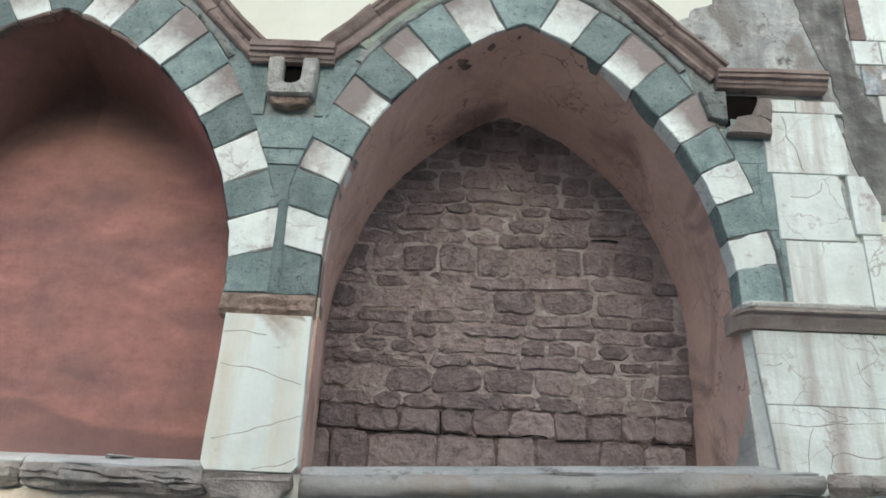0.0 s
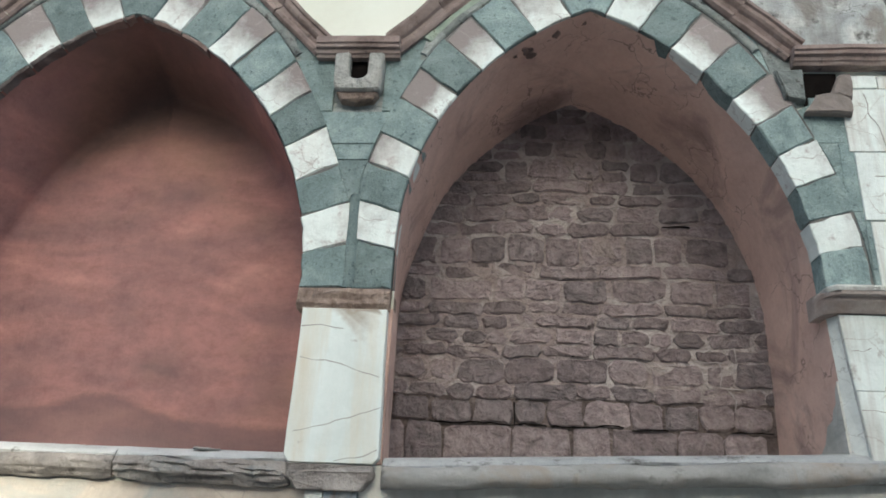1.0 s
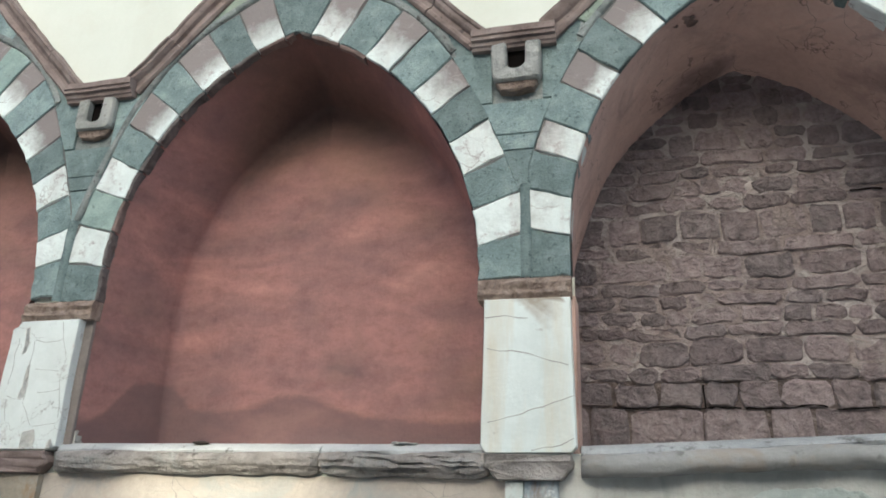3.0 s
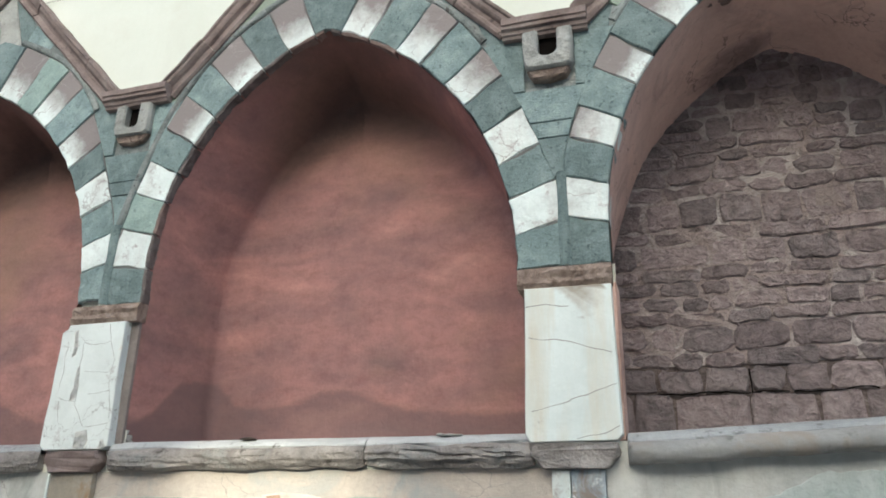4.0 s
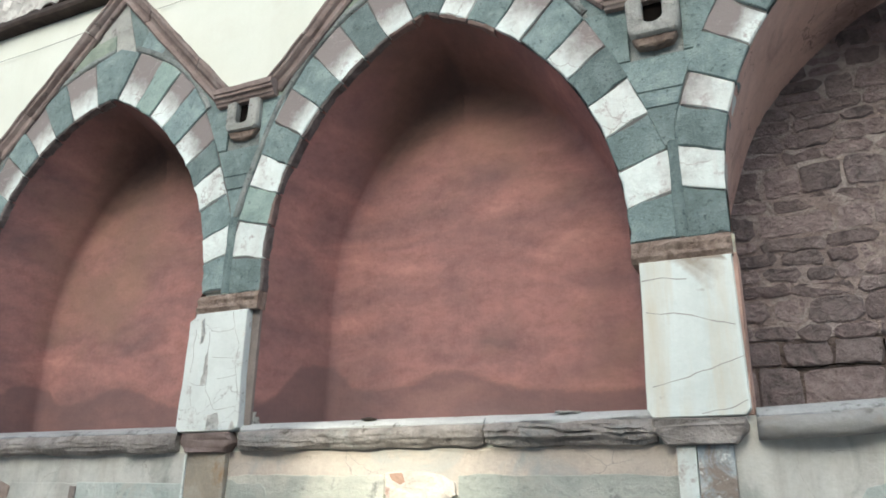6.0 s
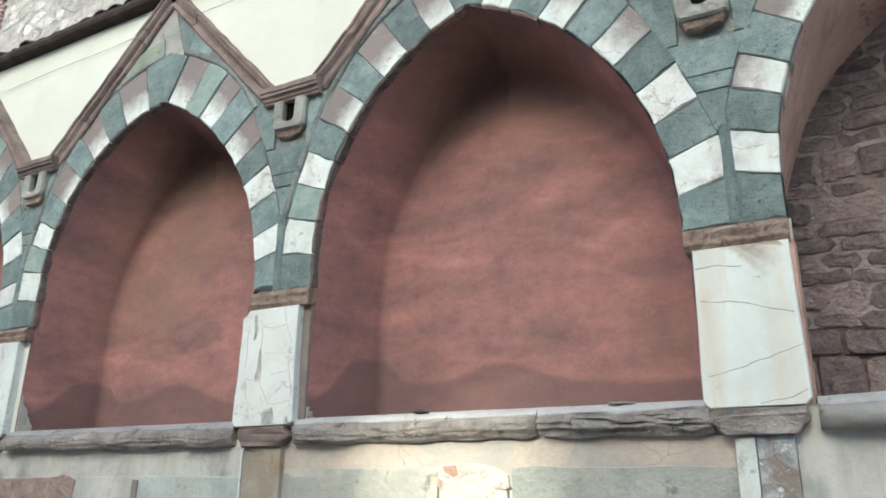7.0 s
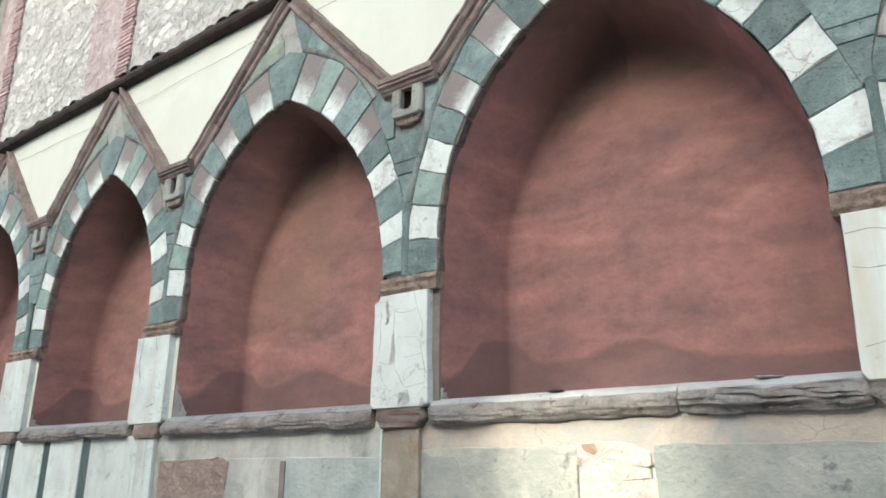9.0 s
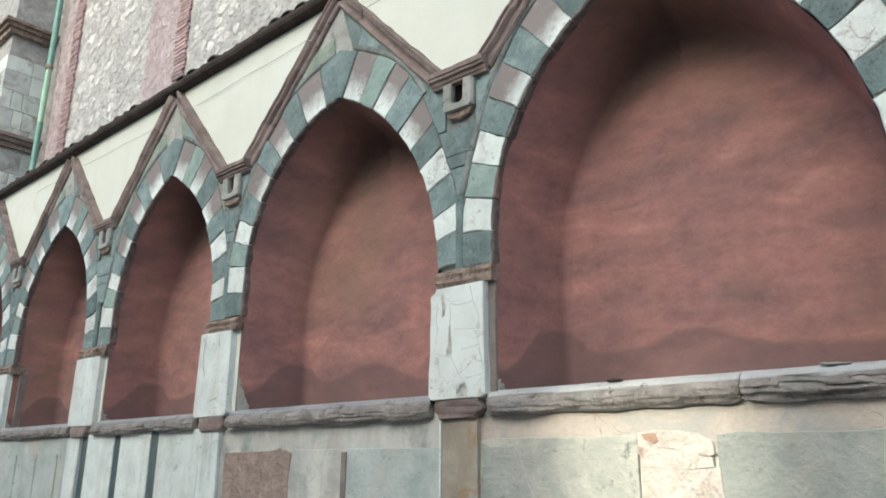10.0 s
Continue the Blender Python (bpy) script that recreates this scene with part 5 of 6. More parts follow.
for pts, y in (([(2.451, 2.658), (2.497, 2.655), (2.539, 2.682)], -0.0185), ([(2.686, 2.47), (2.753, 2.44), (2.81, 2.425), (2.814, 2.41), (2.757, 2.40), (2.705, 2.395)], -0.0205), ([(2.688, 2.297), (2.717, 2.242), (2.692, 2.195), (2.705, 2.161)], -0.0205),
               ([(2.716, 2.237), (2.777, 2.245), (2.847, 2.23), (2.963, 2.253)], -0.0205), ([(2.9, 2.703), (2.917, 2.64), (2.944, 2.575)], -0.0185), ([(2.636, 2.373), (2.608, 2.25), (2.601, 2.161)], -0.0205), ([(2.455, 2.371), (2.636, 2.379), (2.99, 2.408)], -0.0205),
               ([(2.72, 4.10), (2.745, 3.95), (2.785, 3.81), (2.80, 3.76)], -0.004), ([(2.703, 3.593), (2.793, 3.59), (2.859, 3.633), (2.881, 3.685)], -0.004)):
    crack(pier, pts, y, 0.006)
# cement repair at the foot of the plastered jamb
bm = bmesh.new()
rim = [(0.056, 2.53), (0.085, 2.49), (0.10, 2.43), (0.14, 2.40), (0.16, 2.36), (0.22, 2.34), (0.27, 2.26), (0.36, 2.20), (0.45, 2.13), (0.52, 2.06), (0.056, 2.06)]
front = [bm.verts.new((2.414 - (z - 2.06) * 0.04 - (y - 0.05) * 0.065 - 0.012, y, z)) for y, z in rim]
back = [bm.verts.new((2.45, y, z)) for y, z in rim]
bm.faces.new(front)
for i in range(len(rim)):
    j = (i + 1) % len(rim)
    bm.faces.new((front[i], front[j], back[j], back[i]))
part("cement_repair", bm, M_LOWER, pier, "grey cement repair on the rose plaster")
build_gutter(2.36, 2.98, 4.262, 4.36)
bro = thing("broken_spout", "broken pale stone spout with a dark hole", "spout")
bm = bmesh.new()
prism(bm, [(2.40, 3.965), (2.63, 3.95), (2.64, 4.06), (2.56, 4.09), (2.46, 4.07)], -0.05, 0.06, 0.012, 0.006)
bmesh.ops.subdivide_edges(bm, edges=bm.edges[:], cuts=2)
lump(bm, 0.015, 12.0)
part("lip", bm, M_JAMB, bro)
bm = bmesh.new()
prism(bm, [(2.54, 4.07), (2.66, 4.06), (2.66, 4.22), (2.60, 4.20)], -0.03, 0.06, 0.012, 0.004)
bmesh.ops.subdivide_edges(bm, edges=bm.edges[:], cuts=2)
lump(bm, 0.012, 12.0)
part("cheek", bm, M_JAMB, bro)
bm = bmesh.new()
prism(bm, [(2.30, 4.06), (2.41, 4.05), (2.41, 4.24), (2.26, 4.24)], -0.03, 0.06, 0.012, 0.004)
bmesh.ops.subdivide_edges(bm, edges=bm.edges[:], cuts=2)
lump(bm, 0.012, 12.0, 3)
part("cheek", bm, M_GREYGREEN, bro)
# another shade-coloured plate instead of a cut hole
bm = bmesh.new()
block(bm, 2.41, 2.60, 4.03, 4.24, 0.012, 0.026, 0)
part("mouth", bm, M_HOLLOWSHADE, bro, "near-black plate for the shade in the spout's mouth")

# weathered grey plaster above the pier, and striped marble beyond it
bm = bmesh.new()
edge = [(2.40, 4.35)]
pts = [(1.85, 4.92), (2.0, 4.86), (2.12, 4.80), (2.18, 4.74), (2.26, 4.78), (2.30, 4.86), (2.42, 4.90), (2.44, 5.1), (2.6, 5.2), (2.64, 5.5), (2.655, 7.4), (5.9, 7.4), (5.9, 3.5), (3.0, 3.5), (3.0, 4.2), (2.3, 4.42)]
prism(bm, ragged(pts, 0.03), 0.024, 0.06, 0.003, 0.0)
tagged(part("weathered_plaster", bm, M_OLDPLASTER), "grey flaking plaster with dark water stains", "plaster", kind="structure")
bm = bmesh.new()
prism(bm, ragged([(3.07, 4.22), (3.0, 4.5), (2.93, 4.8), (2.86, 5.3), (3.19, 5.3), (3.2, 4.7), (3.22, 4.5), (3.26, 4.2), (3.34, 3.9), (3.42, 3.55), (3.16, 3.55), (3.13, 3.75), (3.06, 3.9), (3.05, 4.15)], 0.05), 0.018, 0.05, 0.003, 0.0)
tagged(part("stained_plaster", bm, M_DARKSTAIN), "black water-stained strip of plaster", "plaster", kind="structure")
cl = thing("marble_cladding", "pink and white marble slabs on the upper wall", "cladding")
for x0, x1, z0, z1, mat in ((3.2, 3.29, 4.66, 5.2, M_BROWN), (3.29, 3.75, 4.66, 5.2, M_MAUVE), (3.2, 3.36, 4.49, 4.655, M_MARBLE), (3.364, 3.75, 4.49, 4.655, M_MAUVE), (3.23, 3.75, 4.28, 4.485, M_BLUEMARBLE), (3.3, 3.75, 4.1, 4.275, M_MARBLE)):
    bm = bmesh.new()
    block(bm, x0, x1, z0, z1, 0.012, 0.05, 0.004, 0.003)
    part("slab", bm, mat, cl)

# ---- lower wall below the ledges ----
low = thing("lower_wall", "patched grey plaster and stone panels below the ledges", "wall", kind="structure")


def panel(x0, x1, z0, z1, y0, mat, name="panel", wob=0.0, label=""):
    bm = bmesh.new()
    block(bm, x0, x1, z0, z1, y0, 0.06, 0.006, wob)
    if wob:
        bmesh.ops.subdivide_edges(bm, edges=bm.edges[:], cuts=3)
        lump(bm, wob, 8.0, x0)
    return part(name, bm, mat, low, label)


def ragged_panel(x0, x1, top, y0, mat, name="panel", label=""):
    """A panel whose plaster breaks off along an uneven upper edge."""
    rg = random.Random(int(-x0 * 1000))
    n = max(4, int((x1 - x0) / 0.05))
    crest = [(x0 + (x1 - x0) * i / n, top + 0.011 * noise.noise(Vector((x0 + i * 0.33, 1.7, 0))) + rg.uniform(-0.004, 0.004)) for i in range(n + 1)]
    bm = bmesh.new()
    prism(bm, [(x1, 0.0), (x0, 0.0)][::-1] + crest[::-1], y0, 0.06, 0.004)
    return part(name, bm, mat, low, label)


panel(0.125, 2.664, 0.0, 2.055, 0.012, M_LOWER)
panel(2.665, 6.0, 0.0, 2.09, 0.006, M_LOWER)
for outline in ([(0.62, 1.30), (1.55, 1.30), (1.62, 1.62), (1.50, 1.86), (1.22, 1.93), (0.98, 1.90), (0.86, 1.80), (0.70, 1.78), (0.58, 1.66)], [(1.75, 1.35), (2.3, 1.35), (2.34, 1.7), (2.1, 1.84), (1.82, 1.78)]):
    bm = bmesh.new()
    prism(bm, ragged(outline, 0.05), 0.0085, 0.06, 0.002)
    part("plaster_patch", bm, M_LOWER2, low, "pale blue-grey flaking skim of plaster")
panel(-2.745, -0.115, 1.70, 1.935, 0.016, M_PEACH)
ragged_panel(-2.745, -1.66, 1.80, 0.011, M_LOWER4)
bm = bmesh.new()
prism(bm, ragged([(-2.73, 1.1), (-2.40, 1.1), (-2.36, 1.45), (-2.42, 1.70), (-2.50, 1.76), (-2.64, 1.745), (-2.73, 1.77)], 0.04), 0.0085, 0.06, 0.002)
part("plaster_patch", bm, M_LOWER3, low, "dark mossy stain of old render")
ragged_panel(-1.225, -0.115, 1.80, 0.010, M_LOWER3)
for outline, y0, mat, words in (([(-1.655, 1.812), (-1.56, 1.822), (-1.42, 1.818), (-1.32, 1.80), (-1.245, 1.762), (-1.235, 1.70), (-1.26, 1.69), (-1.33, 1.696), (-1.44, 1.722), (-1.52, 1.736), (-1.65, 1.762)], 0.003, M_PATCHSTONE, "cream marble patch with a broken edge"),
                             ([(-1.65, 1.76), (-1.52, 1.734), (-1.44, 1.72), (-1.33, 1.694), (-1.25, 1.684), (-1.245, 1.637), (-1.40, 1.622), (-1.64, 1.632)], 0.004, M_PATCHSTONE, "cream marble patch with a broken edge"),
                             ([(-1.64, 1.63), (-1.40, 1.62), (-1.215, 1.635), (-1.20, 1.2), (-1.22, 0.6), (-1.645, 0.6)], 0.005, M_PATCHSTONE, "tall cream marble strip"),
                             ([(-1.63, 1.806), (-1.55, 1.812), (-1.53, 1.765), (-1.56, 1.75), (-1.61, 1.775)], 0.001, M_RUSTCHIP, "rusty chipped corner")):
    bm = bmesh.new()
    prism(bm, outline, y0, 0.06, 0.0015, 0.0008)
    part("marble_patch", bm, mat, low, words)
panel(-5.63, -3.045, 1.66, 1.935, 0.018, M_LOWER)
ragged_panel(-5.63, -4.62, 1.757, 0.013, M_LOWER)
bm = bmesh.new()
prism(bm, [(-5.56, 0.7), (-4.64, 0.7), (-4.62, 1.2), (-4.66, 1.5), (-4.63, 1.735), (-4.70, 1.752), (-4.78, 1.772), (-4.86, 1.758), (-4.98, 1.748), (-5.06, 1.752), (-5.3, 1.745), (-5.55, 1.74)], 0.004, 0.05, 0.004, 0.004)
part("rough_patch", bm, M_ROUGHPATCH, low, "rough brown render patch")
ragged_panel(-4.62, -3.975, 1.755, 0.012, M_LOWER)
ragged_panel(-4.03, -3.978, 1.735, -0.002, M_JAMB, "stone_strip", "narrow grey-brown stone strip")
panel(-3.975, -3.05, 0.0, 1.755, 0.004, M_LOWER2, "stone_panel", 0.006, "grey stone panel")
for x0, x1, mat in ((-8.22, -7.60, M_MARBLE), (-7.60, -7.47, M_DARKGREEN), (-7.47, -6.85, M_MARBLE), (-6.85, -6.70, M_DARKGREEN), (-6.70, -5.95, M_MARBLE), (-8.36, -8.22, M_DARKGREEN)):
    panel(x0 + 0.003, x1 - 0.003, 0.0, 1.955, 0.0 if mat is M_MARBLE else 0.006, mat, "marble_panel" if mat is M_MARBLE else "green_band")
panel(-10.9, -8.75, 0.0, 1.94, 0.01, M_LOWER2, "stone_panel")
for k in range(3):
    panel(-10.6 + k * 0.6, -10.15 + k * 0.6, 0.4, 1.75, -0.006, M_LOWER2, "carved_panel")
panel(-14.0, -11.2, 0.0, 1.94, 0.01, M_LOWER)
for xc, mat, y0 in ((-2.885, M_RUST, -0.02), (-5.77, M_PIER, -0.025), (-8.52, M_PIER, -0.025), (-11.1, M_JAMB, -0.02)):
    panel(xc - 0.15, xc + 0.15, 0.0, 1.925, y0, mat, "pilaster", 0.006)
panel(-3.05, -3.035, 0.0, 1.92, -0.024, M_MARBLE, "marble_fillet")
panel(-0.12, -0.035, 0.0, 1.925, -0.02, M_MARBLE, "marble_fillet")
panel(-0.033, 0.13, 0.0, 1.925, -0.018, M_BLUEMARBLE, "pilaster", 0.006, "blue-grey chipped marble pilaster")

# ---- eave, tiles, church wall behind ----
roof = thing("lean_to_roof", "dark tiled eave of the lean-to roof over the niches", "roof", kind="structure")
bm = bmesh.new()
n = 120
rows = []
for i in range(n + 1):
    x = -15.0 + (2.6 + 15.0) * i / n
    w = noise.noise(Vector((x * 2.1, 0, 0))) * 0.012
    rows.append([(x, 1.25, 6.24), (x, -0.075, 5.795 + w), (x, -0.085, 5.745 + w), (x, -0.07, 5.715 + w), (x, 0.04, 5.705), (x, 1.25, 6.15)])
vs = strip_between(bm, rows, True)
bm.faces.new(vs[0])
bm.faces.new(vs[-1][::-1])
part("eave_board", bm, M_TILE, roof)
bm = bmesh.new()
rows = []
for y, z in ((-0.06, 0.0), (0.35, 0.165)):
    rows.append([(0.085 * math.cos(a), y, z + 0.045 * math.sin(a)) for a in [math.pi * k / 6 for k in range(7)]] + [(0.07 * math.cos(a), y, z + 0.032 * math.sin(a)) for a in [math.pi * k / 6 for k in range(6, -1, -1)]])
vs = strip_between(bm, rows, True)
bm.faces.new(vs[0])
bm.faces.new(vs[-1][::-1])
tile_mesh = mesh_of("roof_tile", bm, M_CLAY)
rng = random.Random(11)
x = -14.9
while x < 2.5:
    ob = new("roof_tile", tile_mesh)
    ob.parent = roof
    ob.matrix_basis = pose(x, rng.uniform(-0.03, 0.02), 5.785 + rng.uniform(-0.012, 0.014), 0, 0, rng.uniform(-4, 4))
    x += 0.215

CH = 1.25
bm = bmesh.new()
block(bm, -26, 6.5, 0, 12.5, CH, CH + 0.6, 0)
church = tagged(part("wall_church", bm, M_PALEBED), "tall pale rubble stone church wall behind the roof", "wall", kind="structure")
STONE_SHAPES = []
rng = random.Random(21)
for k in range(14):
    bm = bmesh.new()
    m = rng.choice((4, 5, 6))
    pts = []
    for i in range(m):
        a = 2 * math.pi * (i + rng.uniform(-0.25, 0.25)) / m
        pts.append((0.5 * math.cos(a) * rng.uniform(0.7, 1.2), 0.5 * math.sin(a) * rng.uniform(0.65, 1.2)))
    prism(bm, pts, -0.05 + rng.uniform(-0.02, 0.02), 0.06, 0.09, 0.0, rng)
    STONE_SHAPES.append(mesh_of("rubble_stone", bm, M_CHURCH))


def brick_strip(x0, x1, z0, z1, tooth):
    """A vertical band of thin bricks, toothed into the rubble along one edge."""
    s = thing("brick_pilaster", "vertical band of thin old red bricks in the church wall", "brickwork", "brick bands of the church wall")
    bm = bmesh.new()
    block(bm, x0, x1 - 0.3, z0, z1, CH - 0.03, CH + 0.05, 0.01)
    part("band", bm, M_PINKBAND, s, "pinkish lime-washed rubble")
    bm = bmesh.new()
    block(bm, 0, 0.33, 0, 0.048, 0, 0.15, 0.006)
    me = mesh_of("brick", bm, M_REDBRICK)
    z = z0
    r = random.Random(int(x0 * 10))
    while z < z1:
        ob = new("brick", me)
        ob.parent = s
        ob.matrix_basis = pose(x1 - 0.35 + r.uniform(-0.02, 0.05), CH - 0.042 + r.uniform(-0.008, 0.008), z)
        z += 0.068
    return s


brick_strip(-10.7, -9.42, 6.0, 12.0, 1)
brick_strip(-14.55, -13.65, 6.0, 12.0, 1)
rng = random.Random(31)
near, far = [], None
count = 0
rub_v, rub_f = [], []
z = 6.3
while z < 11.8:
    h = rng.uniform(0.12, 0.26)
    x = -14.0
    while x < -3.4 - (z - 6.3) * 0.4:
        w = rng.uniform(0.14, 0.5)
        x += w
        xm = x - w / 2
        if -10.75 < xm < -9.35 or xm < -13.6:
            continue
        me = rng.choice(STONE_SHAPES)
        dz = rng.uniform(-0.05, 0.05)
        jy = rng.uniform(0.05, 0.20)
        ang = rng.gauss(0, 13)
        if count < 290 and xm < -7.5 and z < 10.2:
            ob = new("rubble_stone", me)
            ob.parent = church
            ob.matrix_basis = pose(xm, CH, z + h / 2 + dz, 0, ang, 0) @ Matrix.Diagonal((w * 1.14, jy, h * 1.24, 1))
            count += 1
        else:
            mm = pose(xm, CH, z + h / 2 + dz, 0, ang, 0) @ Matrix.Diagonal((w * 1.14, jy, h * 1.24, 1))
            base = len(rub_v)
            rub_v += [tuple(mm @ v.co) for v in me.vertices]
            rub_f += [[base + i for i in p.vertices] for p in me.polygons]
    z += h
me = bpy.data.meshes.new("rubble")
me.from_pydata(rub_v, [], rub_f)
me.materials.append(M_CHURCH)
rub = new("rubble", me)
rub.parent = church
rub["kind"] = "stuff"

# buttress and rain pipe
but = thing("buttress", "pale ashlar church buttress with moulded string courses", "buttress")
rng = random.Random(41)
bm = bmesh.new()
block(bm, -17.5, -15.06, 0, 12.4, 0.46, CH, 0.0)
part("core", bm, M_PALEBED, but)
z = 5.4
row = 0
while z < 9.3:
    h = rng.uniform(0.2, 0.46)
    y = 0.42
    first = True
    while y < CH - 0.02:
        w = min(rng.uniform(0.16, 0.5), CH - y)
        bm = bmesh.new()
        x0 = -15.5 if not first else -16.2
        bmesh.ops.create_cube(bm, size=1.0)
        bmesh.ops.scale(bm, vec=(-15.0 + rng.uniform(-0.01, 0.012) - x0, w - 0.01, h - 0.01), verts=bm.verts)
        bmesh.ops.translate(bm, vec=((x0 - 15.0) / 2, y + w / 2, z + h / 2), verts=bm.verts)
        part("ashlar_block", bm, M_ASHLAR, but)
        y += w
        first = False
    z += h
for z0 in (7.55, 9.95):
    bm = bmesh.new()
    for d, a, b2 in ((0.06, 0.0, 0.10), (0.12, 0.10, 0.18), (0.18, 0.18, 0.25)):
        bmesh.ops.create_cube(bm, size=1.0, matrix=Matrix.Translation(((-17.5 - 15.0 + d) / 2, (0.42 - d + CH) / 2, z0 + (a + b2) / 2)) @ Matrix.Diagonal((2.5 + d, CH - 0.42 + d, b2 - a, 1)))
    part("string_course", bm, M_IMPOST if z0 > 9 else M_BROWN, but, "dark moulded string course")
bm = bmesh.new()
block(bm, -17.4, -15.2, 10.2, 12.4, 0.6, CH, 0.0)
part("upper_shaft", bm, M_ASHLAR, but)

pipe = thing("rain_pipe", "green verdigris copper rain pipe beside the buttress", "pipe")
for z0, z1, r, copper in ((6.0, 8.1, 0.055, M_PIPE), (8.1, 9.3, 0.055, M_NEWPIPE), (9.3, 12.3, 0.06, M_PIPE)):
    bm = bmesh.new()
    bmesh.ops.create_cone(bm, segments=14, radius1=r, radius2=r, depth=z1 - z0, matrix=Matrix.Translation((-14.62, 1.08, (z0 + z1) / 2)))
    part("pipe_length", bm, copper, pipe, smooth=True)
bm = bmesh.new()
bmesh.ops.create_cone(bm, segments=14, radius1=0.075, radius2=0.075, depth=0.08, cap_ends=True, matrix=Matrix.Translation((-14.62, 1.08, 9.3)))
part("collar", bm, M_IMPOST, pipe)

# cable along the plaster
cu = bpy.data.curves.new("cable", "CURVE")
cu.dimensions, cu.bevel_depth = "3D", 0.0025
spl = cu.splines.new("POLY")
N = 60
spl.points.add(N)
for i in range(N + 1):
    x = -11.0 + 13.0 * i / N
    spl.points[i].co = (x, 0.012 - 0.125 * 0, 5.44 + 0.02 * math.sin(x * 1.1) + 0.006 * math.sin(x * 5.1), 1)
cable_curve = new("cable", cu)
dg = bpy.context.evaluated_depsgraph_get()
cm = bpy.data.meshes.new_from_object(cable_curve.evaluated_get(dg))
bpy.data.objects.remove(cable_curve)
cm.materials.clear()
cm.materials.append(M_CABLE)
tagged(new("cable", cm), "thin grey cable strung along the cream plaster", "cable")

# ---- rubble filling of the walled-up niche, last ----
fill = thing("niche_infill", "walled-up niche filled with coursed brown rubble stone", "masonry", kind="structure")
bm = bmesh.new()
block(bm, 0.0, 2.5, 2.56, 4.8, 0.870, 0.98, 0)
part("mortar_bed", bm, M_MORTAR, fill)
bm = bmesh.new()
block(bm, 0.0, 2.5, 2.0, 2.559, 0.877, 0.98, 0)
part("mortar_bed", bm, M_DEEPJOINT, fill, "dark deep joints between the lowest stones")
rng = random.Random(77)
COURSES = [2.13, 2.395, 2.545, 2.642, 2.797, 2.881, 2.981, 3.071, 3.152, 3.305, 3.40, 3.595, 3.695, 3.812, 3.899, 3.991, 4.148, 4.291, 4.425, 4.56, 4.66]
# upright joints of the courses in which single stones stand out
UPRIGHTS = {0: (0.22, 0.45, 0.84, 1.20, 1.42, 1.79, 2.06, 2.30), 1: (0.13, 0.36, 0.62, 0.86, 1.05, 1.27, 1.54, 1.73, 1.93, 2.13, 2.35),
            3: (0.12, 0.33, 0.52, 0.80, 1.10, 1.42, 1.66, 1.98, 2.16, 2.40), 8: (0.14, 0.30, 0.73, 0.92, 1.15, 1.44, 1.80, 2.08, 2.30), 10: (0.16, 0.36, 0.58, 0.80, 1.05, 1.27, 1.54, 1.73, 1.90, 2.20)}


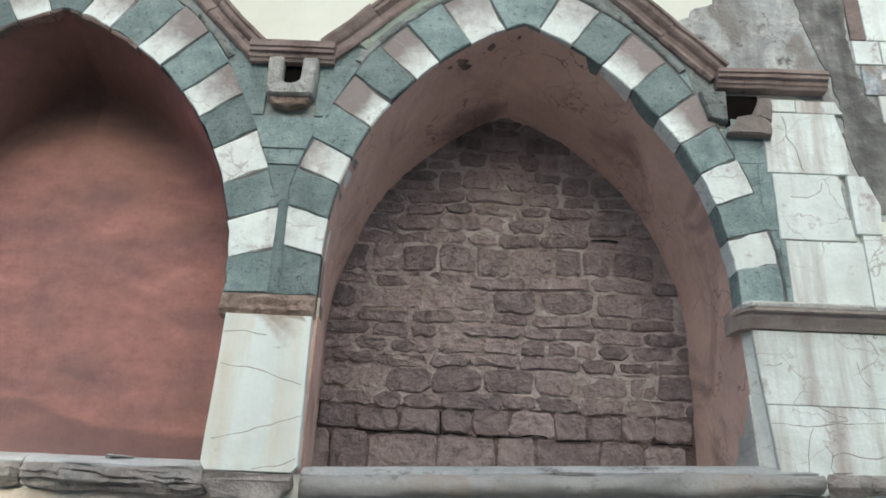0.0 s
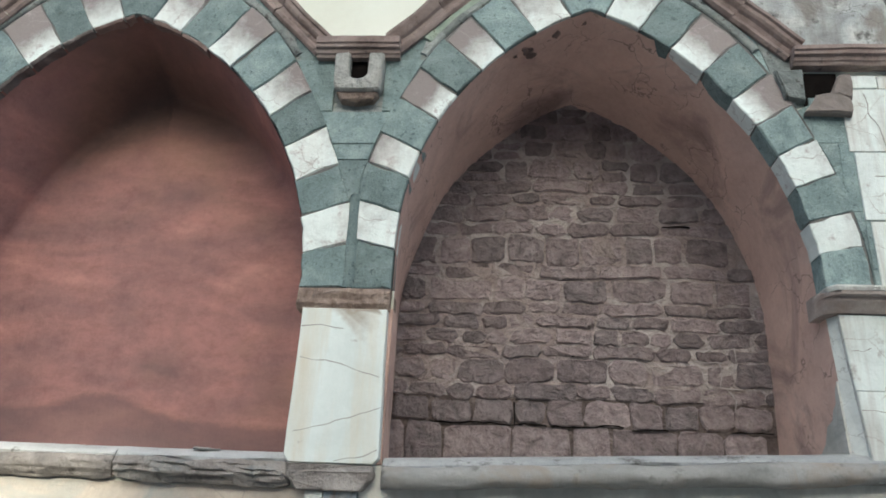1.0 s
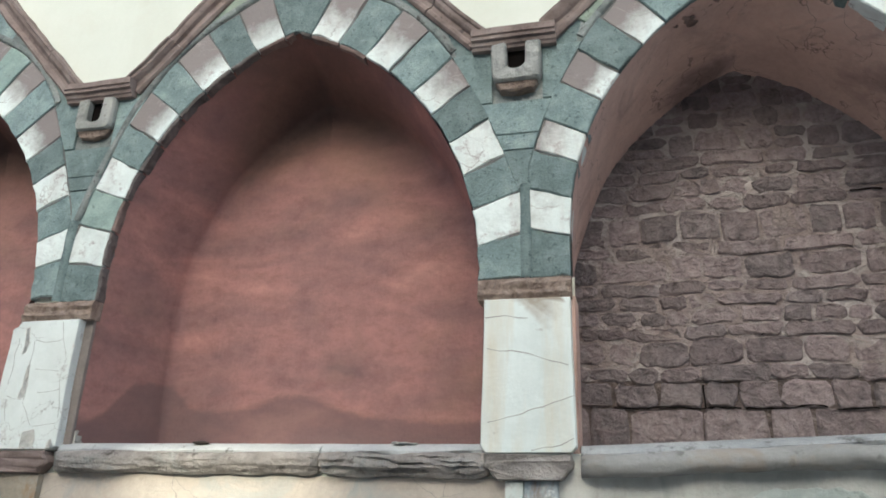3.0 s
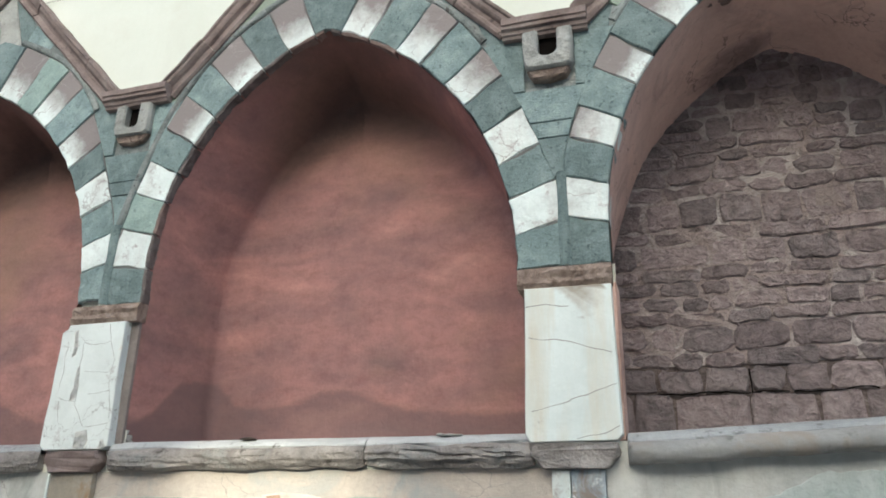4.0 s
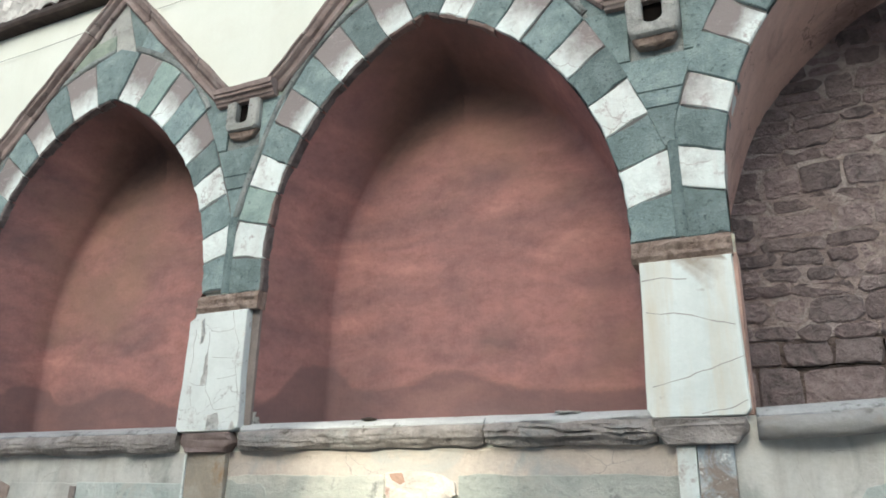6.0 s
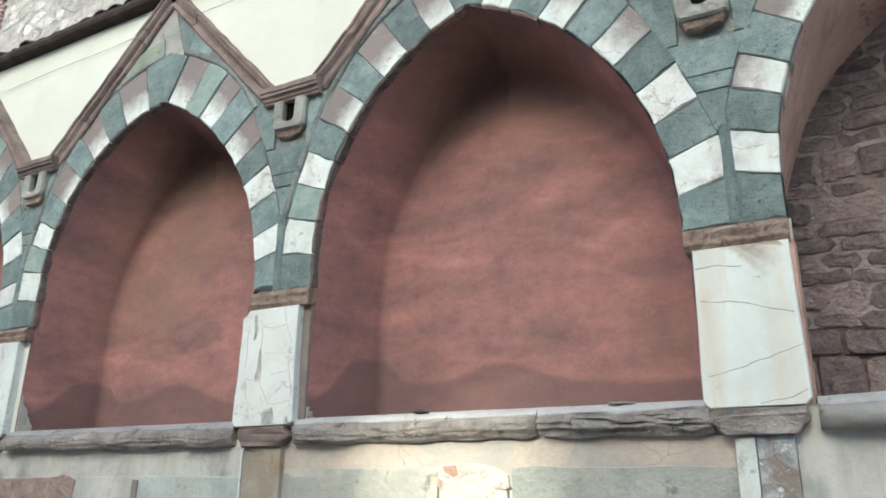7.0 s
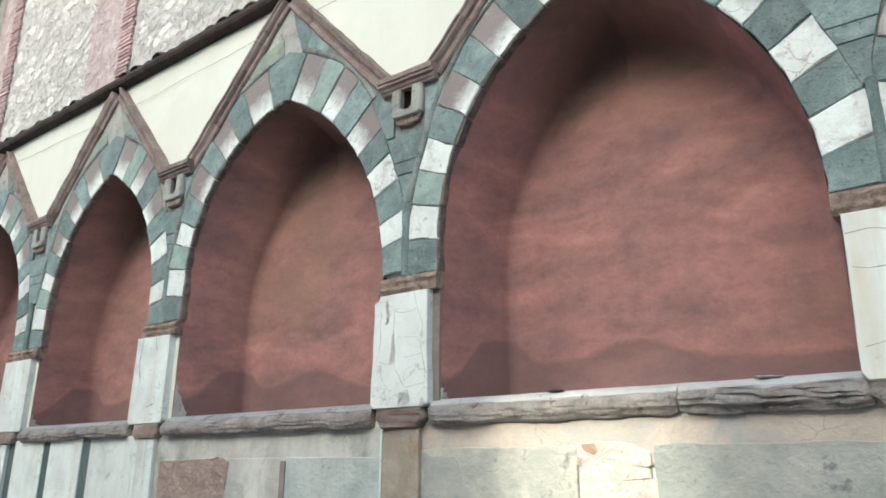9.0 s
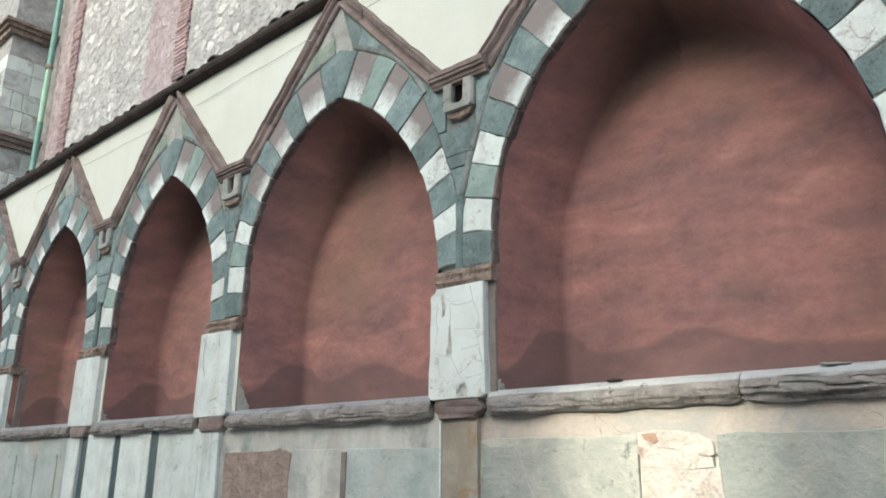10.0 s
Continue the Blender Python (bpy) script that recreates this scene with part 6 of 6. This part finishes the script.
def rubble(x, w, z0, z1, drop):
    """One squared rubble stone with worn corners and an uneven face."""
    g = rng.uniform(0.003, 0.013) if z0 > 2.6 else rng.uniform(0.002, 0.008)
    a, b2, c, d = x + g, x + w - g, z0 + g * 0.8, z1 - g * 0.8
    k = min(rng.uniform(0.012, 0.038), 0.32 * (d - c), 0.3 * (b2 - a))
    pts = [(a + k, c), (a + (b2 - a) * 0.33, c), (a + (b2 - a) * 0.67, c), (b2 - k, c), (b2, c + k), (b2, d - k), (b2 - k, d), (a + (b2 - a) * 0.67, d), (a + (b2 - a) * 0.33, d), (a + k, d), (a, d - k), (a, c + k)]
    pts = [(p + rng.uniform(-0.011, 0.011), q + rng.uniform(-0.008, 0.008) + 0.022 * noise.noise(Vector((p * 2.6, q * 1.6, 5.0)))) for p, q in pts]
    bm = bmesh.new()
    prism(bm, pts, 0.864 + drop + rng.uniform(-0.011, 0.005), 0.93, 0.009, 0.0)
    bmesh.ops.subdivide_edges(bm, edges=bm.edges[:], cuts=1)
    lump(bm, 0.012, 19.0, x)
    part("stone", bm, rng.choice((M_BRICK, M_BRICK, M_BRICK, M_BRICKDARK)), fill)


for n, (z0, z1) in enumerate(zip(COURSES, COURSES[1:])):
    if n in UPRIGHTS:
        for xa, xb in zip(UPRIGHTS[n], UPRIGHTS[n][1:]):
            rubble(xa, xb - xa, z0, z1, 0.0)
        rubble(UPRIGHTS[n][0] - 0.2, 0.2, z0, z1, 0.0)
        continue
    x = rng.uniform(-0.2, 0.0)
    while x < 2.45:
        w = rng.uniform(0.13, 0.30) if z1 - z0 > 0.1 else rng.uniform(0.16, 0.40)
        if z1 - z0 > 0.13 and rng.random() < 0.25:
            m = z0 + (z1 - z0) * rng.uniform(0.4, 0.6)
            rubble(x, w, z0, m, 0.003)
            rubble(x, w, m, z1, 0.0)
        else:
            rubble(x, w, z0, z1, 0.0)
        x += w
# white salts blooming along the joints, and dark open cracks under the second course
for pts in ([(1.98, 2.80), (2.04, 2.805), (2.09, 2.79)], [(2.07, 2.80), (2.08, 2.72), (2.06, 2.645)], [(2.05, 2.645), (2.12, 2.64), (2.20, 2.65)], [(2.10, 2.64), (2.14, 2.57), (2.13, 2.50)], [(2.16, 2.88), (2.17, 2.80)]):
    crack(fill, pts, 0.8575, 0.009, M_SALT)
for pts in ([(0.36, 2.394), (0.62, 2.398), (0.9, 2.392), (1.05, 2.400)], [(1.08, 2.405), (1.27, 2.390), (1.5, 2.394)], [(1.56, 2.390), (1.75, 2.395)], [(2.1, 2.395), (2.33, 2.390)], [(0.86, 2.400), (0.865, 2.52)], [(1.80, 3.672), (1.97, 3.668)], [(0.16, 2.70), (0.26, 2.695)], [(1.2, 2.815), (1.27, 2.84)]):
    crack(fill, pts, 0.856, 0.014, M_HOLLOWSHADE)
